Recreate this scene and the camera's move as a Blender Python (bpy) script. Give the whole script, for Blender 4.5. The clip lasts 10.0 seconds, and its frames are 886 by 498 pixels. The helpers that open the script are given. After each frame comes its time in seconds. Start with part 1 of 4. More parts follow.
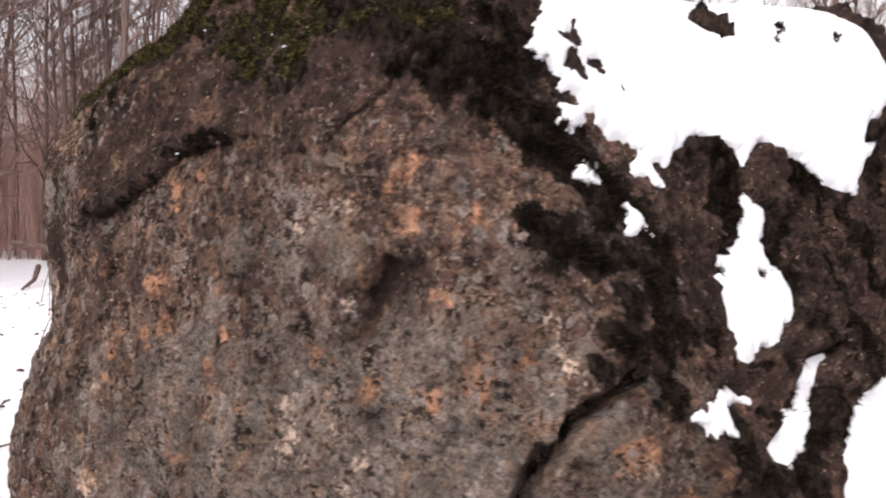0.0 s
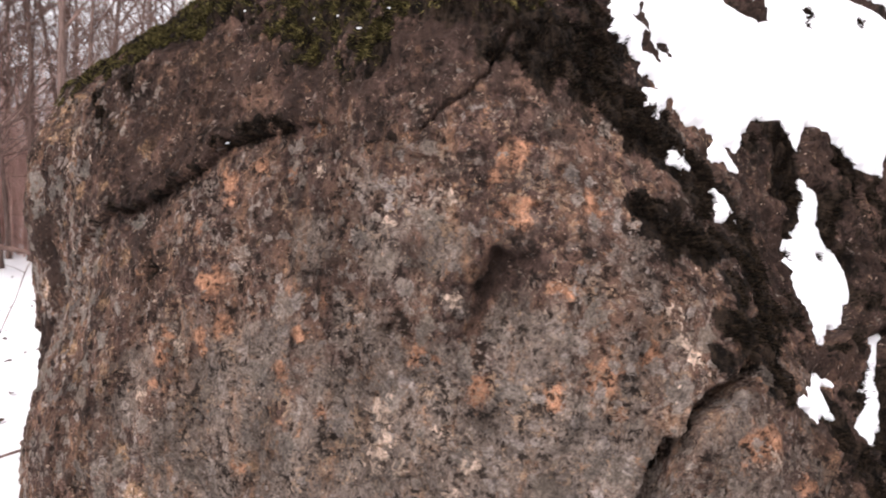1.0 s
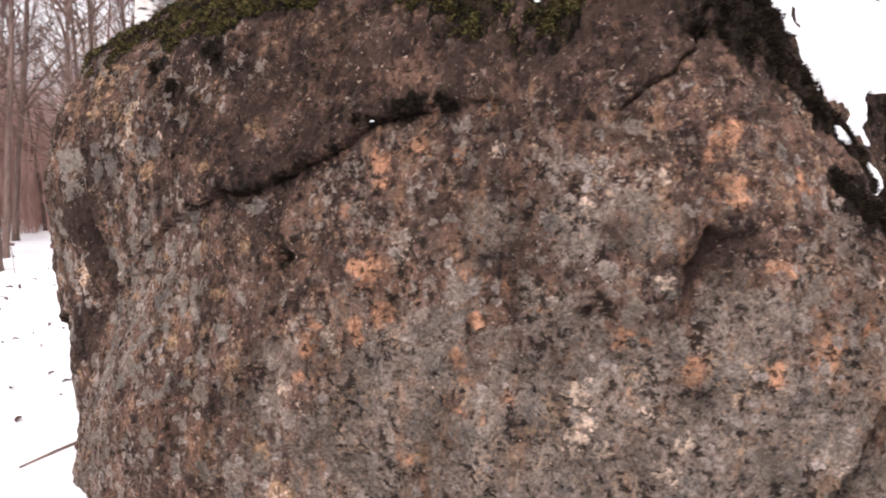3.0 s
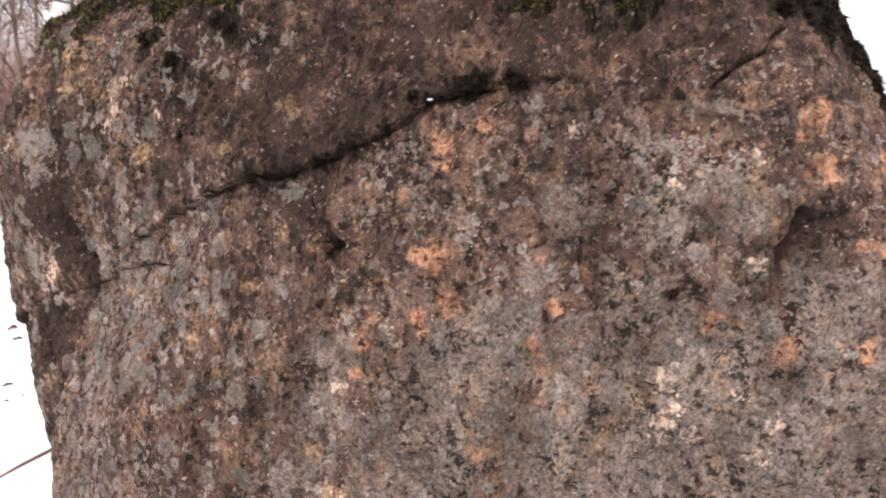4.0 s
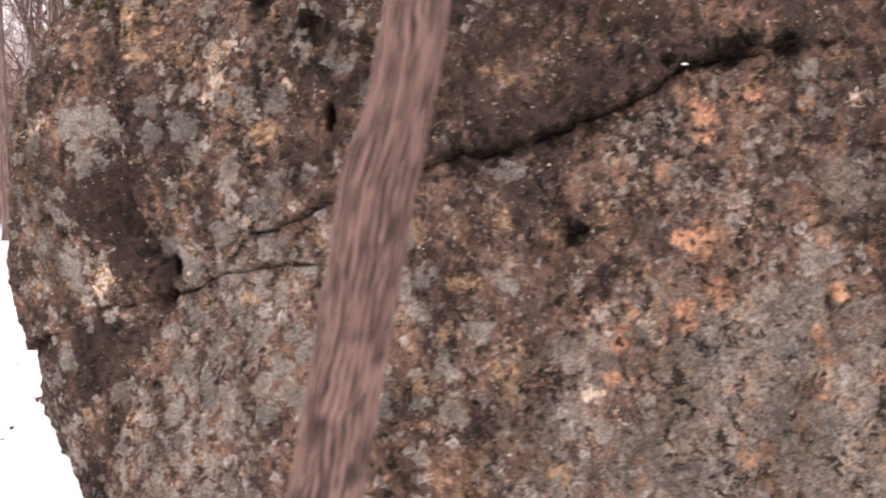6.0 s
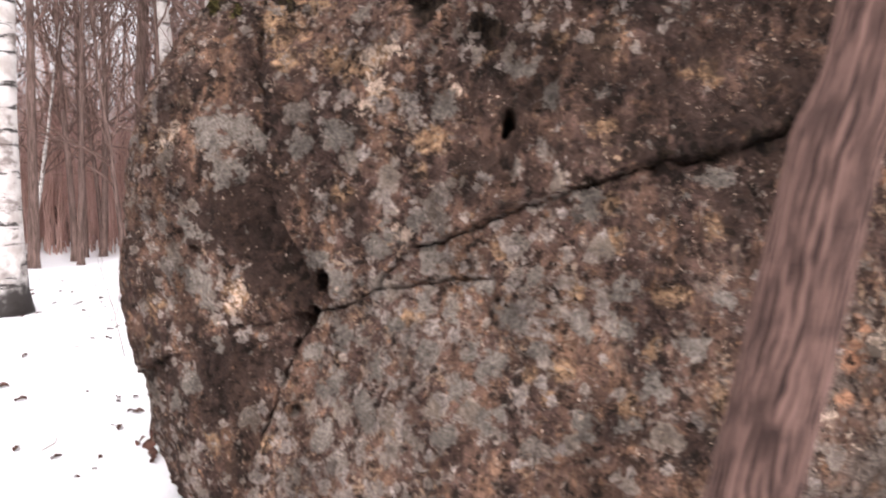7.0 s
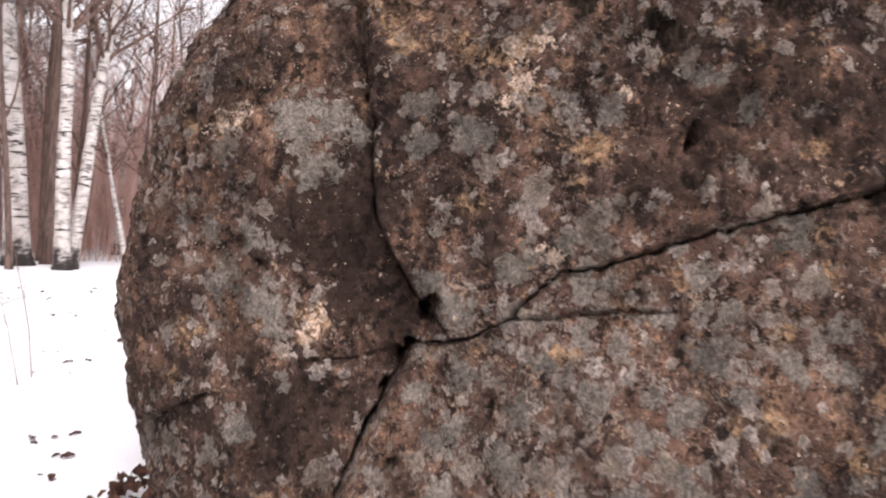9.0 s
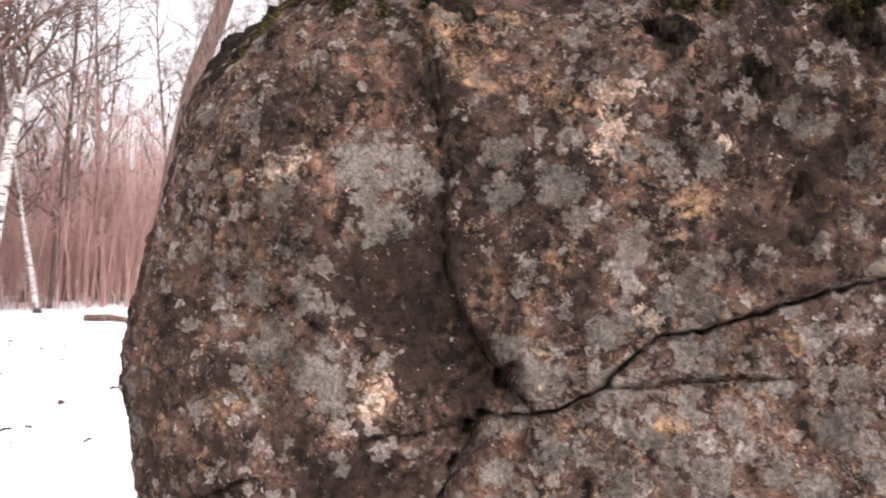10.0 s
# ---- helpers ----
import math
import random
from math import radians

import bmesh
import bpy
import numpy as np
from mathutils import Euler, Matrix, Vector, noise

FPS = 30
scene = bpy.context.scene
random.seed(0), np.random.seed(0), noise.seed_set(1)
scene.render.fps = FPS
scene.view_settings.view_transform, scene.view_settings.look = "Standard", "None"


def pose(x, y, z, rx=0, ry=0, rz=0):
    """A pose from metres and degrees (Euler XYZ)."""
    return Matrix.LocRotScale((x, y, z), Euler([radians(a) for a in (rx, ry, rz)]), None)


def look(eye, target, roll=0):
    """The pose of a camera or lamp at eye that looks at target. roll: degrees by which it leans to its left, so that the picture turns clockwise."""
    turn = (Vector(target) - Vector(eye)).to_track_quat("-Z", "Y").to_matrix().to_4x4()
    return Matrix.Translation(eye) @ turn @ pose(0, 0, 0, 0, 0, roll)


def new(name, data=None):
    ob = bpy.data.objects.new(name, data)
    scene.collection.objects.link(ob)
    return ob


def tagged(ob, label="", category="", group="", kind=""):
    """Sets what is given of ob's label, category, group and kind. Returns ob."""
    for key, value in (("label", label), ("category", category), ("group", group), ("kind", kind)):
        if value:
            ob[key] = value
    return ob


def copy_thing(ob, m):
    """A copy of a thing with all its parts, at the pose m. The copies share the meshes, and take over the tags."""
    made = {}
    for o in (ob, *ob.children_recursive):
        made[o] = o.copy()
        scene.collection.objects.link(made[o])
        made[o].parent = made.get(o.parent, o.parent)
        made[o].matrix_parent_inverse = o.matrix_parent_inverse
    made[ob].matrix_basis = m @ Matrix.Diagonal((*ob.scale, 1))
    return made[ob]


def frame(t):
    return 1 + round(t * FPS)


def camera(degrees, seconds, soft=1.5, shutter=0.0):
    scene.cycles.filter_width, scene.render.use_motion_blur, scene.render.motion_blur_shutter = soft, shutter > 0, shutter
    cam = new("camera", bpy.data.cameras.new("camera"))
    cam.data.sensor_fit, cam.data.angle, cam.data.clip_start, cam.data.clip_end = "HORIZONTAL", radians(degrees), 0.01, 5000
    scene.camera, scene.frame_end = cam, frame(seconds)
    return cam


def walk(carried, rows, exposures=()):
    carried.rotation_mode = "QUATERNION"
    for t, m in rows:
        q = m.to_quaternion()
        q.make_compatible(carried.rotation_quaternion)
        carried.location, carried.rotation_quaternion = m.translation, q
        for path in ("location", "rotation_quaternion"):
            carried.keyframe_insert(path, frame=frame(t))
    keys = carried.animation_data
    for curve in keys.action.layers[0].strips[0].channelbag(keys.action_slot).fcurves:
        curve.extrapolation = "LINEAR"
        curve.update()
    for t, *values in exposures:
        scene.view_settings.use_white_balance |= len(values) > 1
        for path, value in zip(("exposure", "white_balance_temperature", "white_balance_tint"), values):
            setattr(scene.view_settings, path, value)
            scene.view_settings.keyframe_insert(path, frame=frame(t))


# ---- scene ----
cam = camera(60.5, 10.0, soft=2.0, shutter=0.5)
METRES, EYE, TILT, LEAN, TURN = 6.0, 1.15, -1.5, -1.5, 0.0
ROWS = [
    (0.0, 0.0, 0.0, 0.0, 0.0, 0.0, -0.0),
    (0.5, -0.0522, 0.0145, -0.0036, -1.84, -0.25, 0.19),
    (1.0, -0.0948, 0.0224, 0.0035, -5.58, -1.03, 1.15),
    (1.5, -0.1455, 0.0228, 0.0066, -8.98, -1.51, 1.26),
    (2.0, -0.1812, 0.0155, 0.0152, -10.26, -2.98, 1.68),
    (2.5, -0.2094, 0.0342, 0.0161, -10.6, -3.69, 1.79),
    (4.0, -0.3376, 0.1095, 0.0233, -20.77, -5.67, 2.84),
    (4.5, -0.3731, 0.1459, 0.019, -24.26, -7.14, 1.85),
    (5.0, -0.4108, 0.1985, 0.0185, -27.85, -5.56, 2.24),
    (6.5, -0.5483, 0.2935, 0.0104, -33.38, -5.16, 3.34),
    (7.0, -0.5798, 0.338, 0.0068, -32.74, -2.8, 2.91),
    (7.5, -0.6038, 0.37, 0.0122, -33.59, -1.44, 2.74),
    (8.0, -0.6343, 0.3997, 0.009, -35.84, -0.58, 1.53),
    (8.5, -0.666, 0.4411, 0.0142, -39.87, -0.83, 0.87),
    (9.0, -0.6697, 0.5012, 0.0078, -45.69, -1.41, -0.11),
    (9.5, -0.6721, 0.5467, 0.0115, -48.16, 0.82, 0.29),
    (10.0, -0.6929, 0.59, 0.0162, -52.16, 1.76, 0.11),
]
EXPOSURES = [(0.0, 0.83, 6500, 18), (1.0, 1.02, 6500, 18), (2.5, 1.10, 6500, 18), (4.5, 1.38, 6500, 18), (5.0, 1.42, 6500, 18), (6.5, 1.33, 6500, 18), (7.5, 1.06, 6500, 18), (8.5, 0.97, 6500, 18), (9.0, 1.02, 6500, 18), (9.5, 1.22, 6500, 18), (10.0, 1.28, 6500, 18)]
walk(cam, [(t, pose(0, 0, EYE, TILT, LEAN, TURN) @ pose(METRES * x, METRES * y, METRES * z, 90 + pitch, roll, yaw)) for t, x, y, z, yaw, pitch, roll in ROWS], EXPOSURES)

# ---- light: an overcast winter sky and a very soft sun ----
SUN_EL, SUN_AZ = 48.0, -150.0
world = bpy.data.worlds.new("overcast_sky")
scene.world = world
world.use_nodes = True
wt = world.node_tree
sky = wt.nodes.new("ShaderNodeTexSky")
sky.sky_type = "NISHITA"
sky.sun_disc = False
sky.sun_elevation, sky.sun_rotation = radians(SUN_EL), radians(SUN_AZ)
sky.dust_density, sky.air_density = 4.0, 1.0
grey = wt.nodes.new("ShaderNodeHueSaturation")
grey.inputs["Saturation"].default_value = 0.04
wt.links.new(sky.outputs[0], grey.inputs["Color"])
wt.links.new(grey.outputs[0], wt.nodes["Background"].inputs["Color"])
wt.nodes["Background"].inputs["Strength"].default_value = 0.15
sun = new("sun", bpy.data.lights.new("sun", "SUN"))
sun.data.energy, sun.data.angle, sun.data.color = 0.5, radians(60), (1.0, 0.96, 0.92)
sun.matrix_world = look((0, 0, 0), (math.sin(radians(SUN_AZ)) * -math.cos(radians(SUN_EL)), -math.cos(radians(SUN_AZ)) * math.cos(radians(SUN_EL)), -math.sin(radians(SUN_EL))))


# ---- materials ----
def material(name, rough=0.9):
    m = bpy.data.materials.new(name)
    m.use_nodes = True
    b = m.node_tree.nodes["Principled BSDF"]
    b.inputs["Roughness"].default_value = rough
    b.inputs["Specular IOR Level"].default_value = 0.25
    return m, m.node_tree, b


def put(nt, sock, value):
    if isinstance(value, bpy.types.NodeSocket):
        nt.links.new(value, sock)
    else:
        sock.default_value = value


def coords(nt, stretch=(1, 1, 1), kind="Object"):
    c = nt.nodes.new("ShaderNodeTexCoord")
    m = nt.nodes.new("ShaderNodeMapping")
    m.inputs["Scale"].default_value = stretch
    nt.links.new(c.outputs[kind], m.inputs["Vector"])
    return m.outputs[0]


def noise_tex(nt, vec, scale, detail=6.0, rough=0.6, out=0, distort=0.0):
    n = nt.nodes.new("ShaderNodeTexNoise")
    put(nt, n.inputs["Vector"], vec)
    n.inputs["Scale"].default_value, n.inputs["Detail"].default_value = scale, detail
    n.inputs["Roughness"].default_value, n.inputs["Distortion"].default_value = rough, distort
    return n.outputs[out]


def voronoi(nt, vec, scale):
    n = nt.nodes.new("ShaderNodeTexVoronoi")
    put(nt, n.inputs["Vector"], vec)
    n.inputs["Scale"].default_value = scale
    return n


def maths(nt, op, a, b=0.0, c=0.0):
    n = nt.nodes.new("ShaderNodeMath")
    n.operation = op
    for s, v in zip(n.inputs, (a, b, c)):
        put(nt, s, v)
    return n.outputs[0]


def ramp(nt, fac, low, high, a=0.0, b=1.0):
    """Smooth step of fac from a to b between low and high."""
    n = nt.nodes.new("ShaderNodeMapRange")
    n.interpolation_type = "SMOOTHSTEP"
    put(nt, n.inputs[0], fac)
    for s, v in zip(n.inputs[1:5], (low, high, a, b)):
        s.default_value = v
    return n.outputs[0]


def mix(nt, fac, a, b, blend="MIX"):
    n = nt.nodes.new("ShaderNodeMix")
    n.data_type, n.blend_type = "RGBA", blend
    put(nt, n.inputs[0], fac)
    for s, v in ((n.inputs[6], a), (n.inputs[7], b)):
        put(nt, s, v if isinstance(v, bpy.types.NodeSocket) else (*v, 1.0))
    return n.outputs[2]


def attribute(nt, name):
    n = nt.nodes.new("ShaderNodeAttribute")
    n.attribute_name = name
    return n.outputs["Fac"]


def bump(nt, bsdf, height, strength=0.5, distance=0.01):
    n = nt.nodes.new("ShaderNodeBump")
    n.inputs["Strength"].default_value, n.inputs["Distance"].default_value = strength, distance
    nt.links.new(height, n.inputs["Height"])
    nt.links.new(n.outputs[0], bsdf.inputs["Normal"])


def rock_material():
    """Weathered stone under crusts of lichen: thin grey-green ones, ochre ones, granular pale ones and leafy rosettes."""
    m, nt, b = material("lichen_rock", 0.95)
    b.inputs["Specular IOR Level"].default_value = 0.12
    v = coords(nt)
    run = coords(nt, (1, 1, 0.3))
    warp = nt.nodes.new("ShaderNodeVectorMath")
    warp.operation = "MULTIPLY_ADD"
    nt.links.new(noise_tex(nt, v, 34, 4, 0.65, 1), warp.inputs[0])
    warp.inputs[1].default_value = (0.034, 0.034, 0.034)
    nt.links.new(v, warp.inputs[2])
    w = warp.outputs[0]
    centred = lambda vec, scale, detail, rough, gain: maths(nt, "MULTIPLY", maths(nt, "SUBTRACT", noise_tex(nt, vec, scale, detail, rough), 0.5), gain)
    film_shade, leafy = attribute(nt, "film_shade"), attribute(nt, "leafy")
    fine = noise_tex(nt, v, 230, 3, 0.7)
    mid = noise_tex(nt, w, 30, 6, 0.72)
    lobes = noise_tex(nt, w, 85, 4, 0.65)
    # bare stone, purple-brown, with rusty stretches
    col = mix(nt, ramp(nt, mid, 0.36, 0.64), (0.036, 0.022, 0.019), (0.132, 0.084, 0.071))
    col = mix(nt, ramp(nt, noise_tex(nt, run, 5.5, 6, 0.68), 0.45, 0.62, 0, 0.7), col, (0.180, 0.108, 0.079))
    height = maths(nt, "MULTIPLY", mid, 1.0)
    # thin grey-green crust
    a = maths(nt, "SUBTRACT", maths(nt, "ADD", attribute(nt, "green_lichen"), centred(w, 6.5, 7, 0.70, 3.4)), maths(nt, "ADD", maths(nt, "MULTIPLY", film_shade, 0.30), maths(nt, "MULTIPLY", leafy, 0.35)))
    k = ramp(nt, a, 0.04, 0.60, 0, 0.72)
    col = mix(nt, k, col, mix(nt, ramp(nt, lobes, 0.38, 0.62), (0.120, 0.098, 0.084), (0.290, 0.244, 0.213)))
    height = maths(nt, "ADD", height, maths(nt, "MULTIPLY", k, 0.2))
    # small lavender-grey flecks
    k = ramp(nt, maths(nt, "SUBTRACT", noise_tex(nt, w, 19, 6, 0.70), maths(nt, "MULTIPLY", film_shade, 0.045)), 0.55, 0.59, 0, 0.75)
    col = mix(nt, k, col, mix(nt, ramp(nt, lobes, 0.36, 0.64), (0.145, 0.116, 0.102), (0.335, 0.282, 0.254)))
    height = maths(nt, "ADD", height, maths(nt, "MULTIPLY", k, 0.3))
    # scattered faint ochre, then the ochre and tan colonies
    k = ramp(nt, noise_tex(nt, run, 8.0, 7, 0.74), 0.525, 0.64, 0, 0.72)
    col = mix(nt, k, col, mix(nt, ramp(nt, mid, 0.38, 0.62), (0.150, 0.084, 0.054), (0.365, 0.222, 0.147)))
    for name, low, high, spread, cover in (("tan_lichen", (0.135, 0.080, 0.048), (0.520, 0.340, 0.210), 4.2, 0.88), ("orange_lichen", (0.190, 0.095, 0.058), (0.600, 0.318, 0.200), 3.8, 0.9)):
        a = maths(nt, "ADD", attribute(nt, name), centred(w, 17, 7, 0.76, spread))
        k = ramp(nt, a, 0.26, 0.86, 0, cover)
        col = mix(nt, k, col, mix(nt, ramp(nt, mid, 0.36, 0.62), low, high))
        height = maths(nt, "ADD", height, maths(nt, "MULTIPLY", k, 0.15))
    # a dark film with the scar's shade painted in, gaps between the crusts and pores
    dark = ramp(nt, maths(nt, "ADD", noise_tex(nt, w, 8.0, 7, 0.74), maths(nt, "MULTIPLY", film_shade, 0.11)), 0.52, 0.64, 0, 0.86)
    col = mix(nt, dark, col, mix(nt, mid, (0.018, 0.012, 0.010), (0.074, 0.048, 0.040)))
    gaps = ramp(nt, maths(nt, "ADD", noise_tex(nt, w, 26, 5, 0.68), centred(v, 4.3, 3, 0.6, 0.35)), 0.38, 0.45, 0.9, 0.0)
    col = mix(nt, gaps, col, (0.020, 0.014, 0.011))
    # specks of young lichen over all of it
    k = ramp(nt, maths(nt, "SUBTRACT", maths(nt, "ADD", noise_tex(nt, w, 52, 5, 0.72), centred(v, 7.0, 4, 0.65, 0.60)), maths(nt, "MULTIPLY", film_shade, 0.05)), 0.595, 0.635, 0, 0.8)
    col = mix(nt, k, col, mix(nt, ramp(nt, noise_tex(nt, v, 6.0, 3, 0.6), 0.42, 0.60), (0.340, 0.283, 0.250), (0.420, 0.290, 0.200)))
    height = maths(nt, "ADD", height, maths(nt, "MULTIPLY", k, 0.35))
    pores = ramp(nt, noise_tex(nt, w, 62, 4, 0.68), 0.36, 0.43, 0.8, 0.0)
    col = mix(nt, pores, col, (0.022, 0.015, 0.012))
    height = maths(nt, "SUBTRACT", height, maths(nt, "MULTIPLY", pores, 0.4))
    height = maths(nt, "SUBTRACT", height, maths(nt, "MULTIPLY", gaps, 0.5))
    # single leafy rosettes with crisp, lobed rims, crowded on the weather side
    for scale, rarity, crowd, c1, thick in ((8.5, 0.92, 0.26, (0.210, 0.180, 0.162), 0.6), (14.0, 0.92, 0.26, (0.290, 0.250, 0.234), 0.6), (23.0, 0.92, 0.20, (0.350, 0.303, 0.284), 0.5)):
        rose = voronoi(nt, w, scale)
        hue = nt.nodes.new("ShaderNodeSeparateColor")
        nt.links.new(rose.outputs["Color"], hue.inputs[0])
        rim = maths(nt, "ADD", rose.outputs["Distance"], centred(w, scale * 2.6, 5, 0.68, 1.5))
        lean = maths(nt, "ADD", maths(nt, "MULTIPLY", leafy, crowd), centred(v, 3.8, 3, 0.6, 1.2))
        chosen = ramp(nt, maths(nt, "ADD", maths(nt, "SUBTRACT", hue.outputs[0], maths(nt, "MULTIPLY", film_shade, 0.22)), lean), rarity, rarity + 0.01)
        k = maths(nt, "MULTIPLY", maths(nt, "MULTIPLY", ramp(nt, rim, 0.40, 0.45, 1.0, 0.0), chosen), 0.92)
        leaf = mix(nt, ramp(nt, lobes, 0.34, 0.62), tuple(0.42 * c for c in c1), tuple(1.25 * c for c in c1))
        leaf = mix(nt, 1.0, leaf, ramp(nt, rose.outputs["Distance"], 0.05, 0.42, 0.72, 1.12), "MULTIPLY")
        leaf = mix(nt, maths(nt, "MULTIPLY", hue.outputs[1], 0.5), leaf, mix(nt, lobes, (0.12, 0.092, 0.072), (0.36, 0.285, 0.225)))
        col = mix(nt, k, col, leaf)
        height = maths(nt, "ADD", height, maths(nt, "MULTIPLY", k, thick))
    for name, c1, scale, spread, low, edge in (("grey_lichen", (0.215, 0.190, 0.171), 20, 3.5, 0.50, 0.08), ("pale_lichen", (0.660, 0.515, 0.420), 42, 5.2, 0.74, 0.18)):
        a = maths(nt, "ADD", attribute(nt, name), centred(w, scale, 5, 0.68, spread))
        k = ramp(nt, a, low, low + edge, 0, 0.92)
        col = mix(nt, k, col, mix(nt, ramp(nt, lobes, 0.34, 0.62), tuple(0.52 * c for c in c1), tuple(1.2 * c for c in c1)))
        height = maths(nt, "ADD", height, maths(nt, "MULTIPLY", k, 0.45))
    col = mix(nt, 1.0, col, ramp(nt, fine, 0.30, 0.70, 0.66, 1.34), "MULTIPLY")
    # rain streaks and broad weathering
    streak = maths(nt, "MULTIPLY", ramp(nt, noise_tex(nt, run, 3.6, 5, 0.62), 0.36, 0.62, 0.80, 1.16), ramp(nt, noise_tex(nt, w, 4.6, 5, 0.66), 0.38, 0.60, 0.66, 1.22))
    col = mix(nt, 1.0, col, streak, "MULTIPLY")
    # moss colour, also laid where shade of cracks and crest is painted in
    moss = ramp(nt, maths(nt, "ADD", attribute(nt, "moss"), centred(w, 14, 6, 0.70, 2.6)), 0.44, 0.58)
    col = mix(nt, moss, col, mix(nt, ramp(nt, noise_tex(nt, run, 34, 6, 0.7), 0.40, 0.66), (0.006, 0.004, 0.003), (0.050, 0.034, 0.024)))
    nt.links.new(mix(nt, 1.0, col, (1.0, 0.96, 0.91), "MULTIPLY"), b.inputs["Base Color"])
    height = maths(nt, "ADD", height, maths(nt, "MULTIPLY", fine, 0.35))
    height = maths(nt, "ADD", height, maths(nt, "MULTIPLY", lobes, 0.5))
    bump(nt, b, height, 1.0, 0.019)
    return m


def snow_material():
    m, nt, b = material("snow", 0.7)
    v = coords(nt)
    col = mix(nt, ramp(nt, noise_tex(nt, v, 3, 5), 0.4, 0.7), (0.86, 0.86, 0.87), (0.80, 0.80, 0.82))
    nt.links.new(col, b.inputs["Base Color"])
    bump(nt, b, noise_tex(nt, v, 14, 8, 0.65), 0.35, 0.03)
    return m


def bark_material(name, dark, light, stretch, scale, depth=0.01):
    m, nt, b = material(name, 0.95)
    v = coords(nt, stretch)
    r = noise_tex(nt, v, scale, 6, 0.65, 0, 0.6)
    col = mix(nt, ramp(nt, r, 0.36, 0.64), dark, light)
    col = mix(nt, ramp(nt, noise_tex(nt, coords(nt), 3.5, 4), 0.52, 0.7, 0, 0.5), col, tuple(c * 0.6 for c in light))
    nt.links.new(col, b.inputs["Base Color"])
    bump(nt, b, r, 0.9, depth)
    return m


def sapling_material():
    m, nt, b = material("ridged_sapling_bark", 0.9)
    v = coords(nt)
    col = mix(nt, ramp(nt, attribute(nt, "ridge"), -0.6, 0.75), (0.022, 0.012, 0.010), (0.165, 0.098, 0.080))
    col = mix(nt, ramp(nt, noise_tex(nt, v, 9, 5, 0.65), 0.50, 0.70, 0, 0.15), col, (0.085, 0.048, 0.038))
    nt.links.new(col, b.inputs["Base Color"])
    bump(nt, b, noise_tex(nt, v, 130, 4, 0.7), 0.6, 0.004)
    return m


def birch_material():
    m, nt, b = material("birch_bark", 0.75)
    v = coords(nt)
    flat = coords(nt, (1.2, 1.2, 7.0))
    col = mix(nt, ramp(nt, noise_tex(nt, v, 5, 5), 0.4, 0.65), (0.62, 0.58, 0.55), (0.42, 0.37, 0.34))
    col = mix(nt, ramp(nt, noise_tex(nt, flat, 2.4, 5, 0.6), 0.56, 0.62), col, (0.045, 0.038, 0.035))
    col = mix(nt, ramp(nt, noise_tex(nt, coords(nt, (1, 1, 1.6)), 1.9, 6, 0.7), 0.53, 0.62, 0, 0.8), col, (0.16, 0.125, 0.11))
    sep = nt.nodes.new("ShaderNodeSeparateXYZ")
    nt.links.new(v, sep.inputs[0])
    foot = maths(nt, "ADD", sep.outputs[2], maths(nt, "MULTIPLY", noise_tex(nt, v, 4, 4), -1.5))
    col = mix(nt, ramp(nt, foot, -0.55, -0.10, 0.97, 0), col, (0.020, 0.016, 0.014))
    nt.links.new(col, b.inputs["Base Color"])
    bump(nt, b, noise_tex(nt, flat, 4, 6), 0.5, 0.02)
    return m


def plain_material(name, c1, c2, scale, rough=0.9):
    m, nt, b = material(name, rough)
    nt.links.new(mix(nt, ramp(nt, noise_tex(nt, coords(nt), scale, 5), 0.35, 0.65), c1, c2), b.inputs["Base Color"])
    return m


def blade_material(name, low, mid_tone, bright):
    m, nt, b = material(name, 0.95)
    b.inputs["Specular IOR Level"].default_value = 0.08
    g = nt.nodes.new("ShaderNodeNewGeometry")
    one = g.outputs["Random Per Island"]
    clump = noise_tex(nt, coords(nt), 16, 4, 0.65)
    col = mix(nt, ramp(nt, clump, 0.38, 0.62), low, mid_tone)
    col = mix(nt, ramp(nt, maths(nt, "ADD", one, clump), 1.12, 1.5, 0, 0.9), col, bright)
    nt.links.new(col, b.inputs["Base Color"])
    return m


ROCK = rock_material()
SNOW = snow_material()
BIRCH = birch_material()
BARK = bark_material("grey_brown_bark", (0.070, 0.046, 0.038), (0.195, 0.130, 0.110), (1, 1, 0.12), 26)
SAPLING = sapling_material()
TWIG = plain_material("twig_bark", (0.100, 0.062, 0.050), (0.210, 0.135, 0.112), 8)
# stems lighter than real bark: the distant haze is put into their colour
HAZY_THICKET = plain_material("hazy_thicket_stems", (0.34, 0.205, 0.172), (0.56, 0.365, 0.315), 0.8)
GREEN_MOSS = blade_material("green_moss", (0.011, 0.009, 0.005), (0.048, 0.041, 0.013), (0.210, 0.172, 0.066))
DARK_MOSS = blade_material("dark_moss", (0.004, 0.003, 0.002), (0.011, 0.0075, 0.005), (0.046, 0.030, 0.019))
LEAF = plain_material("dead_leaf", (0.045, 0.024, 0.018), (0.120, 0.058, 0.042), 14)


# ---- shared tools ----
def lattice(ix, iy, iz, seed):
    h = ix * np.uint32(374761393) + iy * np.uint32(668265263) + iz * np.uint32(2147483647) + np.uint32(seed * 974634777 & 0xFFFFFFFF)
    h = (h ^ (h >> np.uint32(13))) * np.uint32(1274126177)
    return ((h ^ (h >> np.uint32(16))) & np.uint32(0xFFFF)).astype(np.float32) * np.float32(1 / 32767.5) - np.float32(1)


